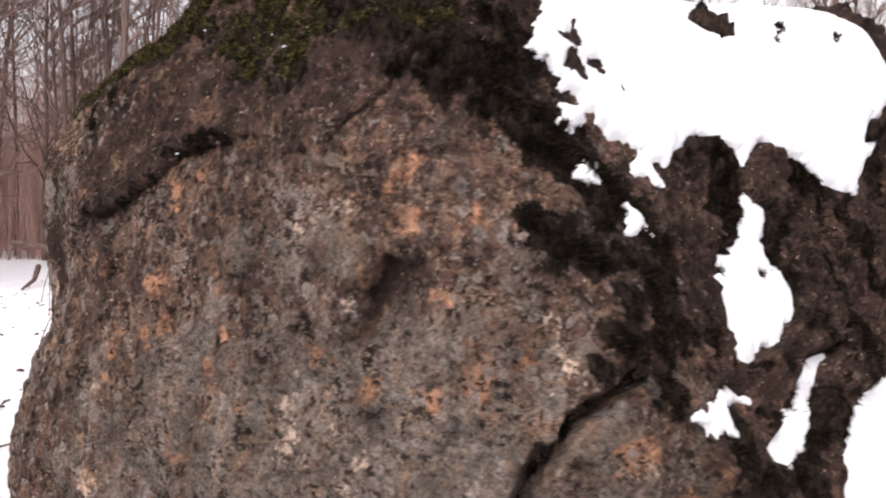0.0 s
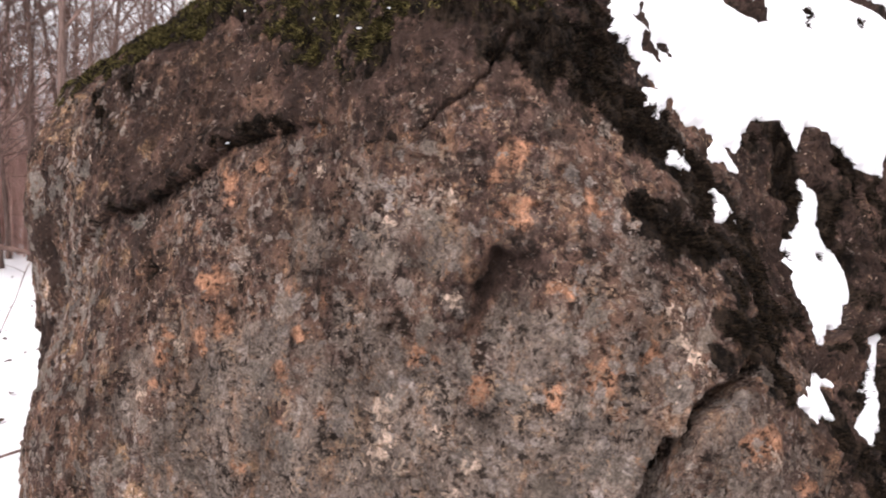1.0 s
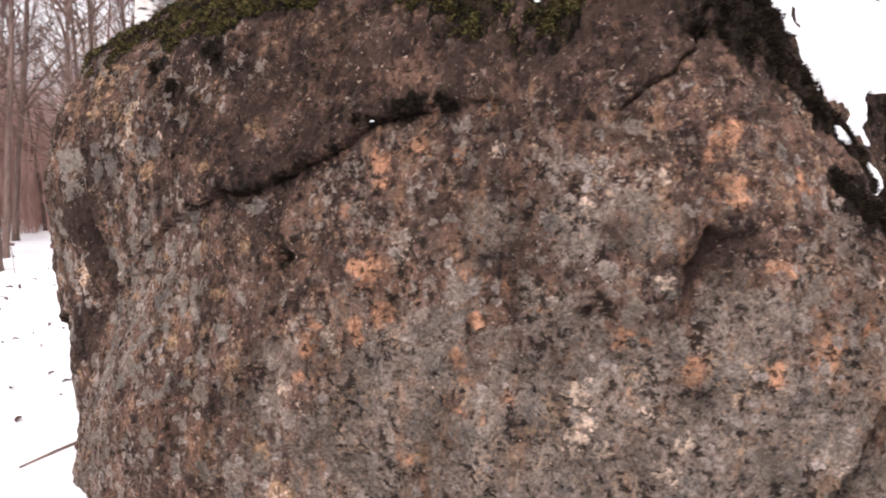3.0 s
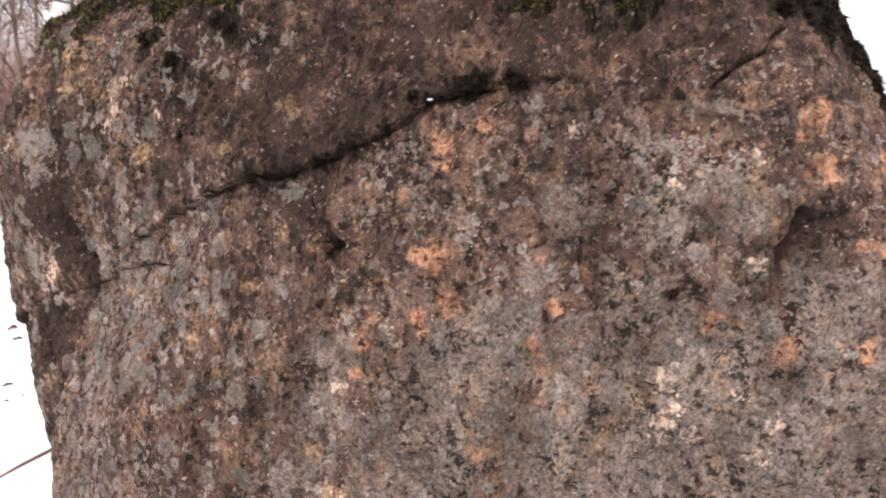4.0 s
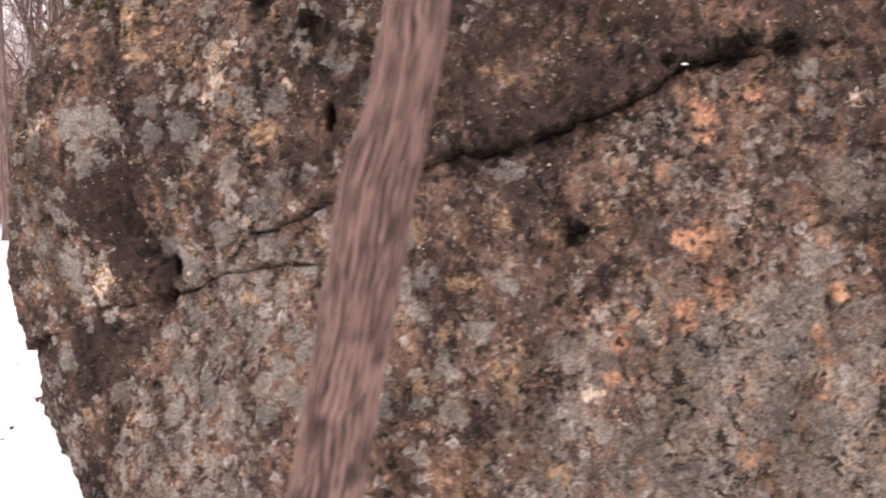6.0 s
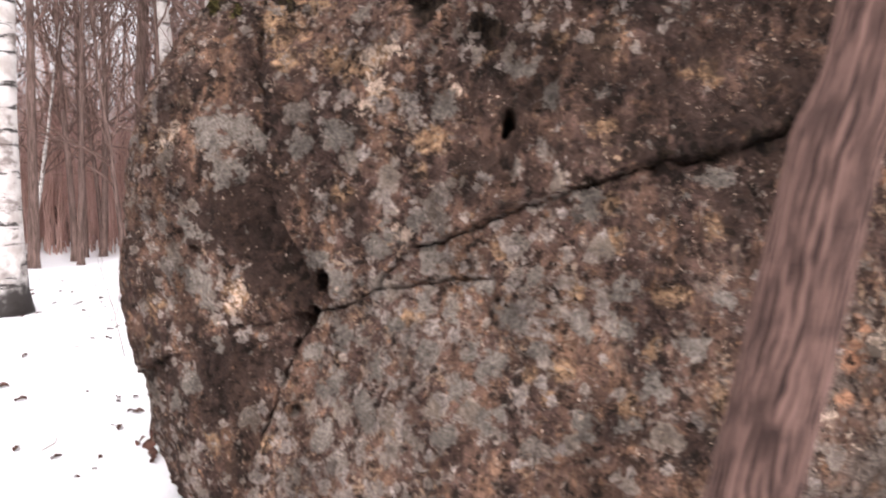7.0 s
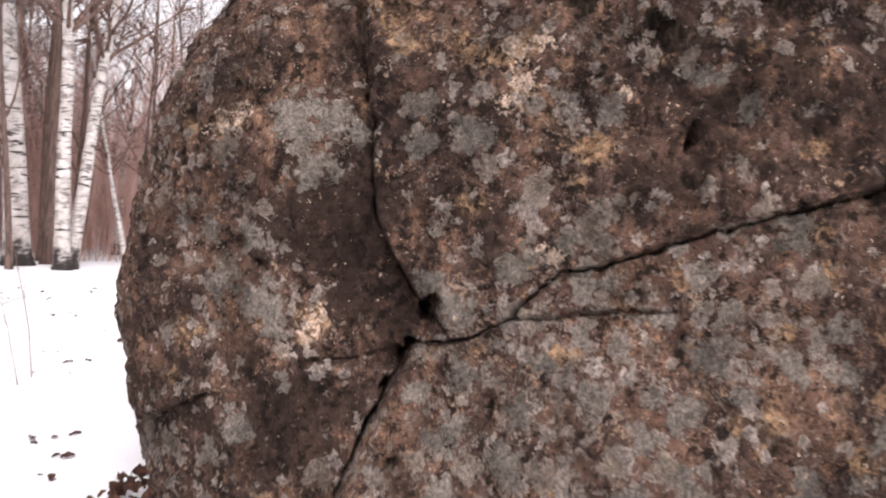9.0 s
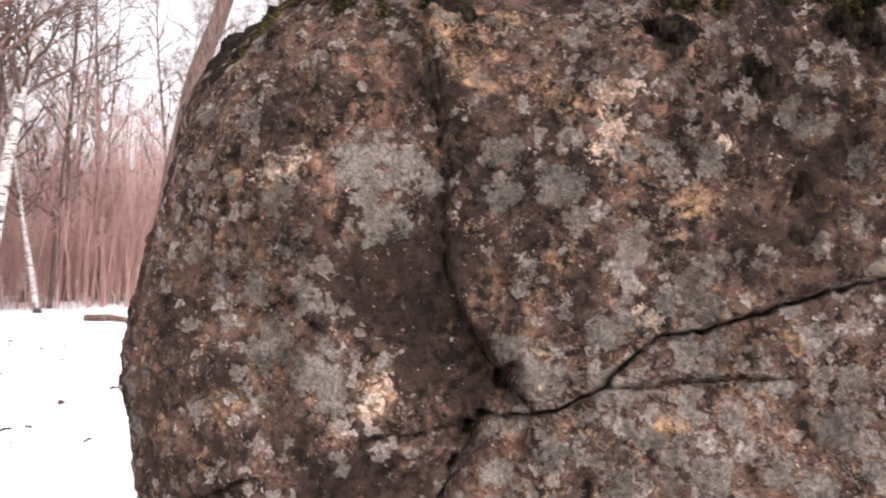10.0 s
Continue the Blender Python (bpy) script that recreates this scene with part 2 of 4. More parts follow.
def vnoise(p, seed=0):
    """Smooth value noise of points (n, 3), from -1 to 1."""
    p = np.asarray(p, np.float32)
    cell, ease = [], []
    for axis in range(3):
        q = p[..., axis]
        i = np.floor(q)
        f = q - i
        i = i.astype(np.int32).astype(np.uint32)
        f = f * f * f * (f * (f * 6 - 15) + 10)
        cell.append((i, i + np.uint32(1)))
        ease.append((1 - f, f))
    out = 0.0
    for a in (0, 1):
        for b in (0, 1):
            side = 0.0
            for c in (0, 1):
                side = side + ease[2][c] * lattice(cell[0][a], cell[1][b], cell[2][c], seed)
            out = out + ease[0][a] * ease[1][b] * side
    return out


def fbm(p, scale, octaves=4, seed=0, gain=0.5):
    out, amp = 0.0, 1.0
    for o in range(octaves):
        out = out + amp * vnoise(p * scale * 2 ** o + 17.3 * o, seed + o)
        amp *= gain
    return out


def smooth(x):
    x = np.clip(x, 0.0, 1.0)
    return x * x * (3 - 2 * x)


def mesh_of(name, verts, faces, mat, shade=True):
    """A mesh from an array of places and an array (or list) of corner numbers."""
    me = bpy.data.meshes.new(name)
    if isinstance(faces, np.ndarray):
        n, k = faces.shape
        me.vertices.add(len(verts))
        me.vertices.foreach_set("co", np.ascontiguousarray(verts, dtype=np.float32).ravel())
        me.loops.add(n * k)
        me.loops.foreach_set("vertex_index", faces.astype(np.int32).ravel())
        me.polygons.add(n)
        me.polygons.foreach_set("loop_start", np.arange(0, n * k, k, dtype=np.int32))
        me.update(calc_edges=True)
        me.validate()
    else:
        me.from_pydata([tuple(v) for v in verts], [], faces)
    me.materials.append(mat)
    if shade:
        me.polygons.foreach_set("use_smooth", np.ones(len(me.polygons), dtype=bool))
    return me


def part(name, me, parent, label=""):
    ob = new(name, me)
    ob.parent = parent
    return tagged(ob, label)


def tube(verts, faces, path, radii, sides):
    """Adds a closed, tapering tube along path to the lists."""
    start, up = len(verts), Vector((0.31, 0.17, 0.93))
    n = len(path)
    for i, p in enumerate(path):
        d = (path[min(i + 1, n - 1)] - path[max(i - 1, 0)]).normalized()
        a = d.cross(up if abs(d.dot(up)) < 0.95 else Vector((1, 0, 0))).normalized()
        b = d.cross(a)
        for k in range(sides):
            t = 2 * math.pi * k / sides
            verts.append(p + (a * math.cos(t) + b * math.sin(t)) * radii[i])
    for i in range(n - 1):
        for k in range(sides):
            q, r = start + i * sides, (k + 1) % sides
            faces.append((q + k, q + r, q + sides + r, q + sides + k))
    faces.append(tuple(start + (n - 1) * sides + k for k in range(sides)))
    faces.append(tuple(start + k for k in reversed(range(sides))))


# ---- the ground ----
def ground_z(x, y):
    x, y = np.asarray(x, float), np.asarray(y, float)
    p = np.stack([x, y, np.zeros_like(x)], -1)
    near = np.exp(-((x + 1) ** 2 + (y - 5) ** 2) / 900)
    return -0.42 + 0.40 * smooth((y - 4.0 + 0.15 * x) / 6.0) + near * (0.05 * fbm(p, 0.5, 3, 5) + 0.012 * fbm(p, 3.0, 3, 9))


def build_ground():
    u = np.linspace(-1, 1, 341)
    s = 2.2 * np.sinh(6.0 * u)
    x, y = np.meshgrid(s - 1.0, s + 5.0, indexing="ij")
    v = np.stack([x, y, ground_z(x, y)], -1).reshape(-1, 3)
    n = len(u)
    i = np.arange(n * n).reshape(n, n)
    f = np.stack([i[:-1, :-1], i[1:, :-1], i[1:, 1:], i[:-1, 1:]], -1).reshape(-1, 4)
    tagged(new("snow_ground", mesh_of("snow_ground", v, f, SNOW)), "trampled white snow covering the forest floor", "snow ground", kind="structure")


build_ground()

# ---- the boulder: radius from its middle by bearing and height ----
MIDDLE = np.array([0.0, 5.2, 0.6])
BEARINGS = np.arange(-130, 71, 10.0)
HEIGHTS = np.arange(-30, 61, 12.0)
FLANK = [
    [2.26, 2.42, 2.60, 2.77, 2.87, 2.99, 2.94, 2.89, 2.82, 2.71, 2.64, 2.66, 2.77, 2.98, 3.26, 3.52, 3.64, 3.63, 3.56, 3.47, 3.37],
    [2.36, 2.54, 2.67, 2.86, 2.77, 2.76, 2.66, 2.69, 2.68, 2.61, 2.48, 2.60, 2.71, 2.89, 3.17, 3.30, 3.20, 3.18, 3.19, 3.20, 3.24],
    [2.45, 2.66, 2.83, 2.90, 2.62, 2.32, 2.45, 2.50, 2.45, 2.52, 2.42, 2.50, 2.68, 2.87, 3.09, 2.97, 2.67, 2.77, 2.81, 2.94, 3.11],
    [2.57, 2.68, 2.81, 2.96, 2.70, 2.33, 2.17, 2.20, 2.35, 2.37, 2.44, 2.42, 2.58, 2.94, 2.98, 2.46, 2.30, 2.47, 2.46, 2.73, 2.95],
]
SHOULDER = [
    [2.83, 2.73, 2.73, 2.97, 2.96, 2.59, 2.43, 2.29, 2.41, 2.31, 2.45, 2.50, 2.83, 2.93, 2.56, 2.50, 2.40, 2.40, 2.34, 2.49, 2.77],
    [2.97, 2.78, 2.72, 2.80, 2.90, 2.52, 2.55, 2.46, 2.43, 2.43, 2.48, 2.52, 2.89, 2.83, 2.60, 2.43, 2.40, 2.46, 2.57, 3.00, 3.31],
    [2.74, 2.66, 2.58, 2.53, 2.50, 2.40, 2.39, 2.36, 2.39, 2.48, 2.54, 2.58, 2.73, 2.74, 2.62, 2.42, 2.36, 2.39, 2.51, 2.72, 2.80],
    [2.78, 2.68, 2.57, 2.45, 2.36, 2.32, 2.30, 2.33, 2.46, 2.59, 2.65, 2.65, 2.63, 2.62, 2.56, 2.45, 2.36, 2.30, 2.26, 2.17, 2.04],
]
RADII = np.array(FLANK + SHOULDER)


def spline(u, n):
    u = np.clip(u, 0, n - 1.0)
    i = np.minimum(np.floor(u).astype(int), n - 2)
    t = u - i
    w = ((1 - t) ** 3 / 6, (3 * t ** 3 - 6 * t ** 2 + 4) / 6, (-3 * t ** 3 + 3 * t ** 2 + 3 * t + 1) / 6, t ** 3 / 6)
    return [(np.clip(i + k - 1, 0, n - 1), w[k]) for k in range(4)]


def plain_radius(az, el):
    gap = 360 - (BEARINGS[-1] - BEARINGS[0])
    over = np.where(az > BEARINGS[-1], az - BEARINGS[-1], np.where(az < BEARINGS[0], az + 360 - BEARINGS[-1], 0))
    u = np.where(over > 0, (len(BEARINGS) - 1) * (1 - over / gap), (az - BEARINGS[0]) / 10)
    out = 0.0
    for ia, wa in spline(u, len(BEARINGS)):
        for ie, we in spline((el - HEIGHTS[0]) / 12, len(HEIGHTS)):
            out = out + RADII[ie, ia] * wa * we
    return out


def bearing(az, el):
    a, e = np.radians(az), np.radians(el)
    return np.stack([np.cos(e) * np.sin(a), -np.cos(e) * np.cos(a), np.sin(e)], -1)


def near_line(p, line, reach=0.6):
    """Distance of points p to a polyline, and the number of the way along it; 9 past its reach."""
    line = np.array(line)
    best, along = np.full(len(p), 9.0), np.zeros(len(p))
    close = np.flatnonzero(((p > line.min(0) - reach) & (p < line.max(0) + reach)).all(1))
    q, d0, k0 = p[close], best[close], along[close]
    for k, (a, b) in enumerate(zip(line[:-1], line[1:])):
        d = b - a
        t = np.clip(((q - a) @ d) / (d @ d), 0, 1)
        r = q - a - t[:, None] * d
        r = np.sqrt((r * r).sum(1))
        k0 = np.where(r < d0, k + t, k0)
        d0 = np.minimum(d0, r)
    best[close], along[close] = d0, k0
    return best, along


def chart(az, el):
    return np.stack([np.radians(az) * 2.5 * np.cos(np.radians(el)), np.radians(el) * 2.6], -1)


def on_chart(line):
    d = np.array(line) - MIDDLE
    return chart(np.degrees(np.arctan2(d[:, 0], -d[:, 1])), np.degrees(np.arcsin(d[:, 2] / np.linalg.norm(d, axis=1))))


LONG_CRACK = [(-0.76, 2.90, 1.49), (-0.93, 3.05, 1.47), (-1.11, 3.18, 1.44), (-1.22, 3.25, 1.35), (-1.34, 3.34, 1.28), (-1.54, 3.51, 1.19), (-1.69, 3.65, 1.16), (-1.84, 3.85, 1.09), (-1.93, 4.05, 1.01), (-2.02, 4.23, 0.94), (-2.09, 4.36, 0.89), (-2.15, 4.45, 0.81), (-2.18, 4.49, 0.74), (-2.25, 4.61, 0.68), (-2.34, 4.77, 0.64)]
DOWN_CRACK = [(-2.34, 4.77, 0.64), (-2.38, 4.81, 0.51), (-2.44, 4.86, 0.35), (-2.50, 4.91, 0.19), (-2.55, 4.94, 0.04), (-2.62, 4.98, -0.30)]
UP_CRACK = [(-2.41, 5.01, 1.88), (-2.46, 4.92, 1.68), (-2.47, 4.87, 1.51), (-2.47, 4.84, 1.35), (-2.47, 4.84, 1.19), (-2.44, 4.84, 1.04), (-2.39, 4.81, 0.92), (-2.33, 4.75, 0.79), (-2.28, 4.67, 0.69)]
LEFT_CRACK = [(-2.35, 4.79, 0.64), (-2.44, 4.90, 0.59), (-2.50, 4.98, 0.58), (-2.57, 5.08, 0.55)]
SPUR_CRACK = [(-2.18, 4.49, 0.74), (-2.09, 4.31, 0.77), (-2.02, 4.17, 0.79), (-1.96, 4.05, 0.80)]
CREST_CRACK = [(-0.11, 2.60, 1.76), (-0.18, 2.54, 1.64), (-0.26, 2.53, 1.54), (-0.41, 2.58, 1.43)]
FOOT_CRACK = [(0.63, 2.40, 0.71), (0.51, 2.30, 0.64), (0.42, 2.26, 0.57), (0.33, 2.24, 0.48), (0.25, 2.25, 0.35), (0.12, 2.27, 0.10)]
# line, half width, depth
LIP_CRACK = [(-2.78, 5.73, 0.28), (-2.78, 5.55, 0.34), (-2.76, 5.44, 0.39), (-2.73, 5.36, 0.44)]
FINE_CRACKS = [[(-2.48, 4.86, 1.49), (-2.43, 4.81, 1.47), (-2.39, 4.75, 1.45)], [(-2.39, 4.75, 1.45), (-2.3, 4.66, 1.51), (-2.24, 4.6, 1.58)], [(-0.60, 2.70, 1.40), (-0.53, 2.64, 1.41), (-0.48, 2.62, 1.40)], [(-0.46, 2.60, 1.36), (-0.36, 2.56, 1.34), (-0.32, 2.53, 1.25), (-0.33, 2.53, 1.14)], [(-0.08, 2.41, 1.19), (0.07, 2.41, 1.22)], [(-1.52, 3.42, 1.10), (-1.47, 3.34, 0.98), (-1.43, 3.28, 0.84), (-1.40, 3.22, 0.74)]]
HOLE = [(-1.914, 4.064, 1.282), (-1.905, 4.052, 1.321), (-1.900, 4.048, 1.356)]
CRACKS = [(HOLE, 0.012, 0.28), (LIP_CRACK, 0.009, 0.03), (LONG_CRACK, 0.0062, 0.06), (DOWN_CRACK, 0.023, 0.18), (UP_CRACK, 0.011, 0.08), (LEFT_CRACK, 0.008, 0.025), (SPUR_CRACK, 0.008, 0.035), (CREST_CRACK, 0.0065, 0.05), (FOOT_CRACK, 0.026, 0.16)] + [(line, 0.007, 0.015) for line in FINE_CRACKS]
# place, radius, depth
PITS = [(-2.36, 4.79, 0.59, 0.028, 0.2), (-2.39, 4.82, 0.50, 0.026, 0.2), (-2.305, 4.715, 0.757, 0.034, 0.28), (-2.65, 5.14, 0.89, 0.018, 0.06), (-2.41, 4.76, 0.27, 0.020, 0.09), (-0.50, 2.63, 0.79, 0.016, 0.05), (-1.45, 3.32, 0.92, 0.030, 0.05), (-1.96, 4.02, 0.72, 0.015, 0.05)]
ORANGE_FRONT = [(-0.13, 2.42, 1.18, 0.060), (0.11, 2.40, 1.20, 0.054), (-0.14, 2.45, 1.33, 0.053), (-0.18, 2.46, 1.29, 0.034), (-0.98, 3.05, 1.33, 0.040), (-1.14, 3.07, 0.88, 0.067), (-0.86, 2.85, 0.59, 0.038), (-0.85, 2.84, 0.52, 0.030), (-0.40, 2.54, 0.70, 0.054), (0.12, 2.28, 0.68, 0.053), (0.16, 2.27, 0.59, 0.035), (-0.01, 2.33, 0.63, 0.042), (-0.24, 2.44, 0.61, 0.050), (0.25, 2.28, 0.76, 0.035), (-1.23, 3.17, 1.11, 0.032), (0.62, 2.28, 0.47, 0.073), (0.79, 2.34, 0.35, 0.045), (-0.74, 2.75, 0.47, 0.031), (-0.81, 2.84, 0.75, 0.031), (-0.85, 2.87, 0.90, 0.029), (0.01, 2.34, 0.93, 0.037), (0.44, 2.24, 0.29, 0.042)]
ORANGE_SIDE = [(-1.09, 3.12, 1.28, 0.049), (-1.10, 3.11, 1.21, 0.034), (-0.97, 3.04, 1.32, 0.032), (-0.85, 2.95, 1.30, 0.037), (-0.76, 2.91, 1.47, 0.041), (-1.22, 3.17, 1.12, 0.034), (-1.13, 3.06, 0.87, 0.046), (-1.20, 3.10, 0.90, 0.033), (-1.12, 3.03, 0.74, 0.051), (-1.21, 3.09, 0.70, 0.037), (-0.88, 2.86, 0.62, 0.031), (-0.86, 2.84, 0.56, 0.033), (-0.13, 2.45, 1.36, 0.047), (-0.13, 2.42, 1.17, 0.039), (-0.86, 2.88, 0.90, 0.022), (-0.87, 2.83, 0.40, 0.030), (-0.72, 2.79, 0.86, 0.028), (-1.05, 2.98, 0.21, 0.035), (-1.34, 3.17, 0.69, 0.030), (-1.37, 3.18, 0.61, 0.045), (-1.20, 3.08, 0.64, 0.033), (-1.41, 3.19, 0.49, 0.030)]
TAN_UPPER = [(-2.38, 4.88, 1.73, 0.090), (-2.22, 4.58, 1.58, 0.069), (-1.82, 4.02, 1.65, 0.048), (-1.71, 3.78, 1.55, 0.040), (-2.07, 4.29, 1.28, 0.046), (-1.77, 3.73, 1.25, 0.032), (-1.55, 3.60, 1.43, 0.038), (-2.27, 4.60, 1.10, 0.042), (-1.28, 3.47, 1.81, 0.046), (-2.40, 4.91, 1.75, 0.067), (-2.26, 4.65, 1.61, 0.070), (-1.92, 4.15, 1.57, 0.037), (-1.55, 3.27, 0.20, 0.045), (-1.48, 3.21, 0.05, 0.050), (-0.99, 2.96, 0.23, 0.041), (-0.76, 2.90, 1.47, 0.042)]
TAN_CORNER = [(-2.37, 4.92, 1.81, 0.078), (-2.25, 4.80, 1.83, 0.055), (-2.39, 4.80, 1.61, 0.053), (-2.17, 4.51, 1.58, 0.077), (-2.19, 4.47, 1.44, 0.050), (-2.10, 4.32, 1.25, 0.042), (-2.09, 4.32, 1.18, 0.034), (-2.25, 4.56, 1.09, 0.040), (-2.75, 5.28, 1.34, 0.057), (-2.72, 5.20, 1.36, 0.040), (-2.54, 5.02, 0.72, 0.057), (-2.54, 5.03, 0.64, 0.039), (-2.78, 5.41, 0.65, 0.067), (-2.78, 5.46, 0.48, 0.054), (-2.63, 5.14, 0.10, 0.051), (-1.97, 4.04, 0.91, 0.044), (-2.15, 4.30, 0.66, 0.057), (-2.01, 4.20, 1.17, 0.038), (-1.72, 3.81, 1.56, 0.057), (-1.79, 3.94, 1.59, 0.046), (-1.78, 3.75, 1.26, 0.045)]
TAN_LOWER = [(-1.77, 3.73, 1.03, 0.036), (-1.86, 3.78, 0.78, 0.039), (-1.78, 3.70, 0.93, 0.032), (-1.70, 3.54, 0.78, 0.039), (-2.00, 3.85, 0.51, 0.035), (-1.98, 3.78, 0.46, 0.035), (-1.93, 3.78, 0.53, 0.044), (-2.26, 4.26, 0.30, 0.049), (-1.77, 3.56, 0.62, 0.032), (-1.66, 3.38, 0.47, 0.050), (-1.52, 3.57, 1.44, 0.048), (-2.01, 4.14, 1.01, 0.033), (-2.49, 4.85, 0.13, 0.039), (-1.84, 3.58, 0.45, 0.035), (-1.60, 3.48, 0.96, 0.037), (-2.80, 5.39, 1.32, 0.045), (-2.73, 5.20, 1.34, 0.043), (-2.75, 5.26, 1.28, 0.037), (-2.55, 5.03, 0.71, 0.043), (-2.78, 5.44, 0.64, 0.060), (-2.11, 4.33, 1.26, 0.036), (-2.10, 4.33, 1.18, 0.030)]
PALE_FRONT = [(-1.43, 3.28, 0.83, 0.026), (-0.52, 2.63, 0.51, 0.040), (-0.50, 2.61, 0.43, 0.044), (-0.54, 2.62, 0.35, 0.041), (-0.47, 2.59, 0.35, 0.028), (-0.31, 2.49, 0.89, 0.021), (-0.32, 2.49, 1.22, 0.026), (-0.40, 2.57, 1.33, 0.019), (-0.50, 2.63, 1.13, 0.021), (0.34, 2.31, 0.87, 0.028), (0.40, 2.29, 0.74, 0.040), (0.35, 2.29, 0.80, 0.032), (0.64, 2.27, 0.43, 0.030), (-0.33, 2.50, 0.47, 0.023), (-0.25, 2.45, 0.39, 0.024)]
PALE_SIDE = [(-1.42, 3.28, 0.83, 0.029), (-1.30, 3.15, 0.67, 0.032), (-1.28, 3.14, 0.60, 0.024), (-1.47, 3.22, 0.45, 0.029), (-1.40, 3.16, 0.38, 0.027), (-1.49, 3.21, 0.02, 0.040), (-0.30, 2.49, 0.27, 0.028), (-0.50, 2.63, 1.12, 0.020), (-0.74, 2.85, 1.31, 0.024), (-0.29, 2.48, 0.89, 0.023), (-2.45, 4.81, 1.51, 0.025), (-2.17, 4.48, 1.48, 0.044), (-2.22, 4.51, 1.41, 0.030), (-2.13, 4.44, 1.61, 0.036), (-1.99, 4.22, 1.46, 0.019), (-2.75, 5.28, 1.34, 0.045), (-2.72, 5.20, 1.36, 0.035), (-2.54, 5.02, 0.72, 0.040), (-2.54, 5.03, 0.64, 0.030), (-2.17, 4.51, 1.58, 0.050), (-2.12, 4.40, 0.95, 0.030)]
GREY_CORNER = [(-2.54, 4.95, 1.37, 0.073), (-2.62, 5.04, 1.34, 0.078), (-2.48, 4.89, 1.32, 0.051), (-2.59, 4.99, 1.21, 0.064), (-2.65, 5.15, 0.76, 0.080), (-2.63, 5.12, 0.67, 0.044), (-2.69, 5.16, 0.97, 0.049), (-2.64, 5.08, 0.95, 0.028), (-2.17, 4.45, 0.94, 0.051), (-2.18, 4.49, 0.88, 0.035), (-2.32, 4.70, 0.86, 0.045), (-2.26, 4.62, 0.77, 0.057), (-2.06, 4.30, 0.86, 0.046), (-1.82, 3.79, 1.04, 0.047), (-2.27, 4.59, 0.58, 0.053), (-2.31, 4.61, 0.38, 0.069), (-2.18, 4.36, 0.63, 0.038), (-2.11, 4.27, 0.71, 0.042), (-2.00, 4.07, 0.78, 0.037), (-2.08, 4.17, 0.68, 0.037)]
GREY_LOWER = [(-1.99, 3.94, 0.67, 0.043), (-1.92, 3.90, 0.81, 0.043), (-2.06, 3.97, 0.53, 0.046), (-2.14, 4.03, 0.46, 0.043), (-2.15, 4.20, 0.54, 0.045), (-1.95, 3.85, 0.59, 0.036), (-1.86, 3.75, 0.68, 0.036), (-1.77, 3.65, 0.80, 0.039), (-1.80, 3.65, 0.69, 0.039), (-2.25, 4.39, 0.48, 0.046), (-2.30, 4.41, 0.33, 0.054), (-2.33, 4.73, 0.48, 0.042), (-2.37, 4.59, 0.22, 0.053), (-2.10, 3.91, 0.38, 0.049), (-2.18, 4.03, 0.31, 0.047), (-1.78, 3.53, 0.52, 0.046), (-1.70, 3.47, 0.63, 0.039), (-1.62, 3.43, 0.77, 0.036)]
GREY_UPPER = [(-2.29, 4.58, 1.32, 0.052), (-2.37, 4.70, 1.26, 0.049), (-1.84, 3.93, 1.40, 0.045), (-2.03, 4.26, 1.40, 0.046), (-1.87, 4.04, 1.49, 0.038), (-2.60, 5.11, 0.50, 0.031), (-2.67, 5.26, 0.34, 0.056), (-2.70, 5.36, 0.24, 0.049), (-1.55, 3.51, 1.12, 0.041), (-1.71, 3.62, 1.22, 0.029), (-1.75, 3.77, 1.41, 0.037), (-1.66, 3.54, 1.05, 0.036), (-2.11, 4.36, 1.00, 0.031), (-2.08, 4.05, 0.57, 0.029), (-1.93, 3.68, 0.38, 0.042), (-1.87, 3.58, 0.39, 0.035)]
GREEN = [(-0.13, 2.47, 0.86, 0.096), (-0.06, 2.36, 0.78, 0.075), (-0.48, 2.61, 0.63, 0.089), (-0.41, 2.56, 0.48, 0.089), (-0.66, 2.74, 0.51, 0.082), (-0.97, 2.94, 0.62, 0.097), (-0.78, 2.77, 0.28, 0.106), (-0.01, 2.32, 0.50, 0.115), (-0.17, 2.41, 0.36, 0.098), (-0.55, 2.66, 1.02, 0.078), (-0.79, 2.85, 1.05, 0.083), (-1.05, 2.97, 0.45, 0.099), (-1.18, 3.08, 0.53, 0.068), (-0.62, 2.70, 0.78, 0.060), (-0.34, 2.50, 1.05, 0.066), (0.00, 2.48, 1.46, 0.049)]
DARK_FACE = [(0.62, 2.61, 1.08, 0.070), (0.61, 2.50, 0.92, 0.080), (0.62, 2.42, 0.78, 0.080), (0.49, 2.32, 0.73, 0.050), (0.74, 2.44, 0.63, 0.090), (0.71, 2.66, 1.00, 0.070), (0.84, 2.66, 0.79, 0.090), (0.48, 2.50, 1.10, 0.060), (-0.17, 2.57, 1.69, 0.060), (-0.02, 2.55, 1.63, 0.070), (-0.14, 2.66, 1.86, 0.110), (-0.30, 2.65, 1.82, 0.060), (0.11, 2.57, 1.56, 0.060), (0.22, 2.73, 1.73, 0.120), (0.18, 2.83, 1.94, 0.120), (-0.37, 2.73, 1.92, 0.100), (0.46, 2.80, 1.53, 0.090), (0.52, 2.74, 1.38, 0.090), (0.54, 2.64, 1.21, 0.080), (0.54, 2.54, 1.08, 0.070)]
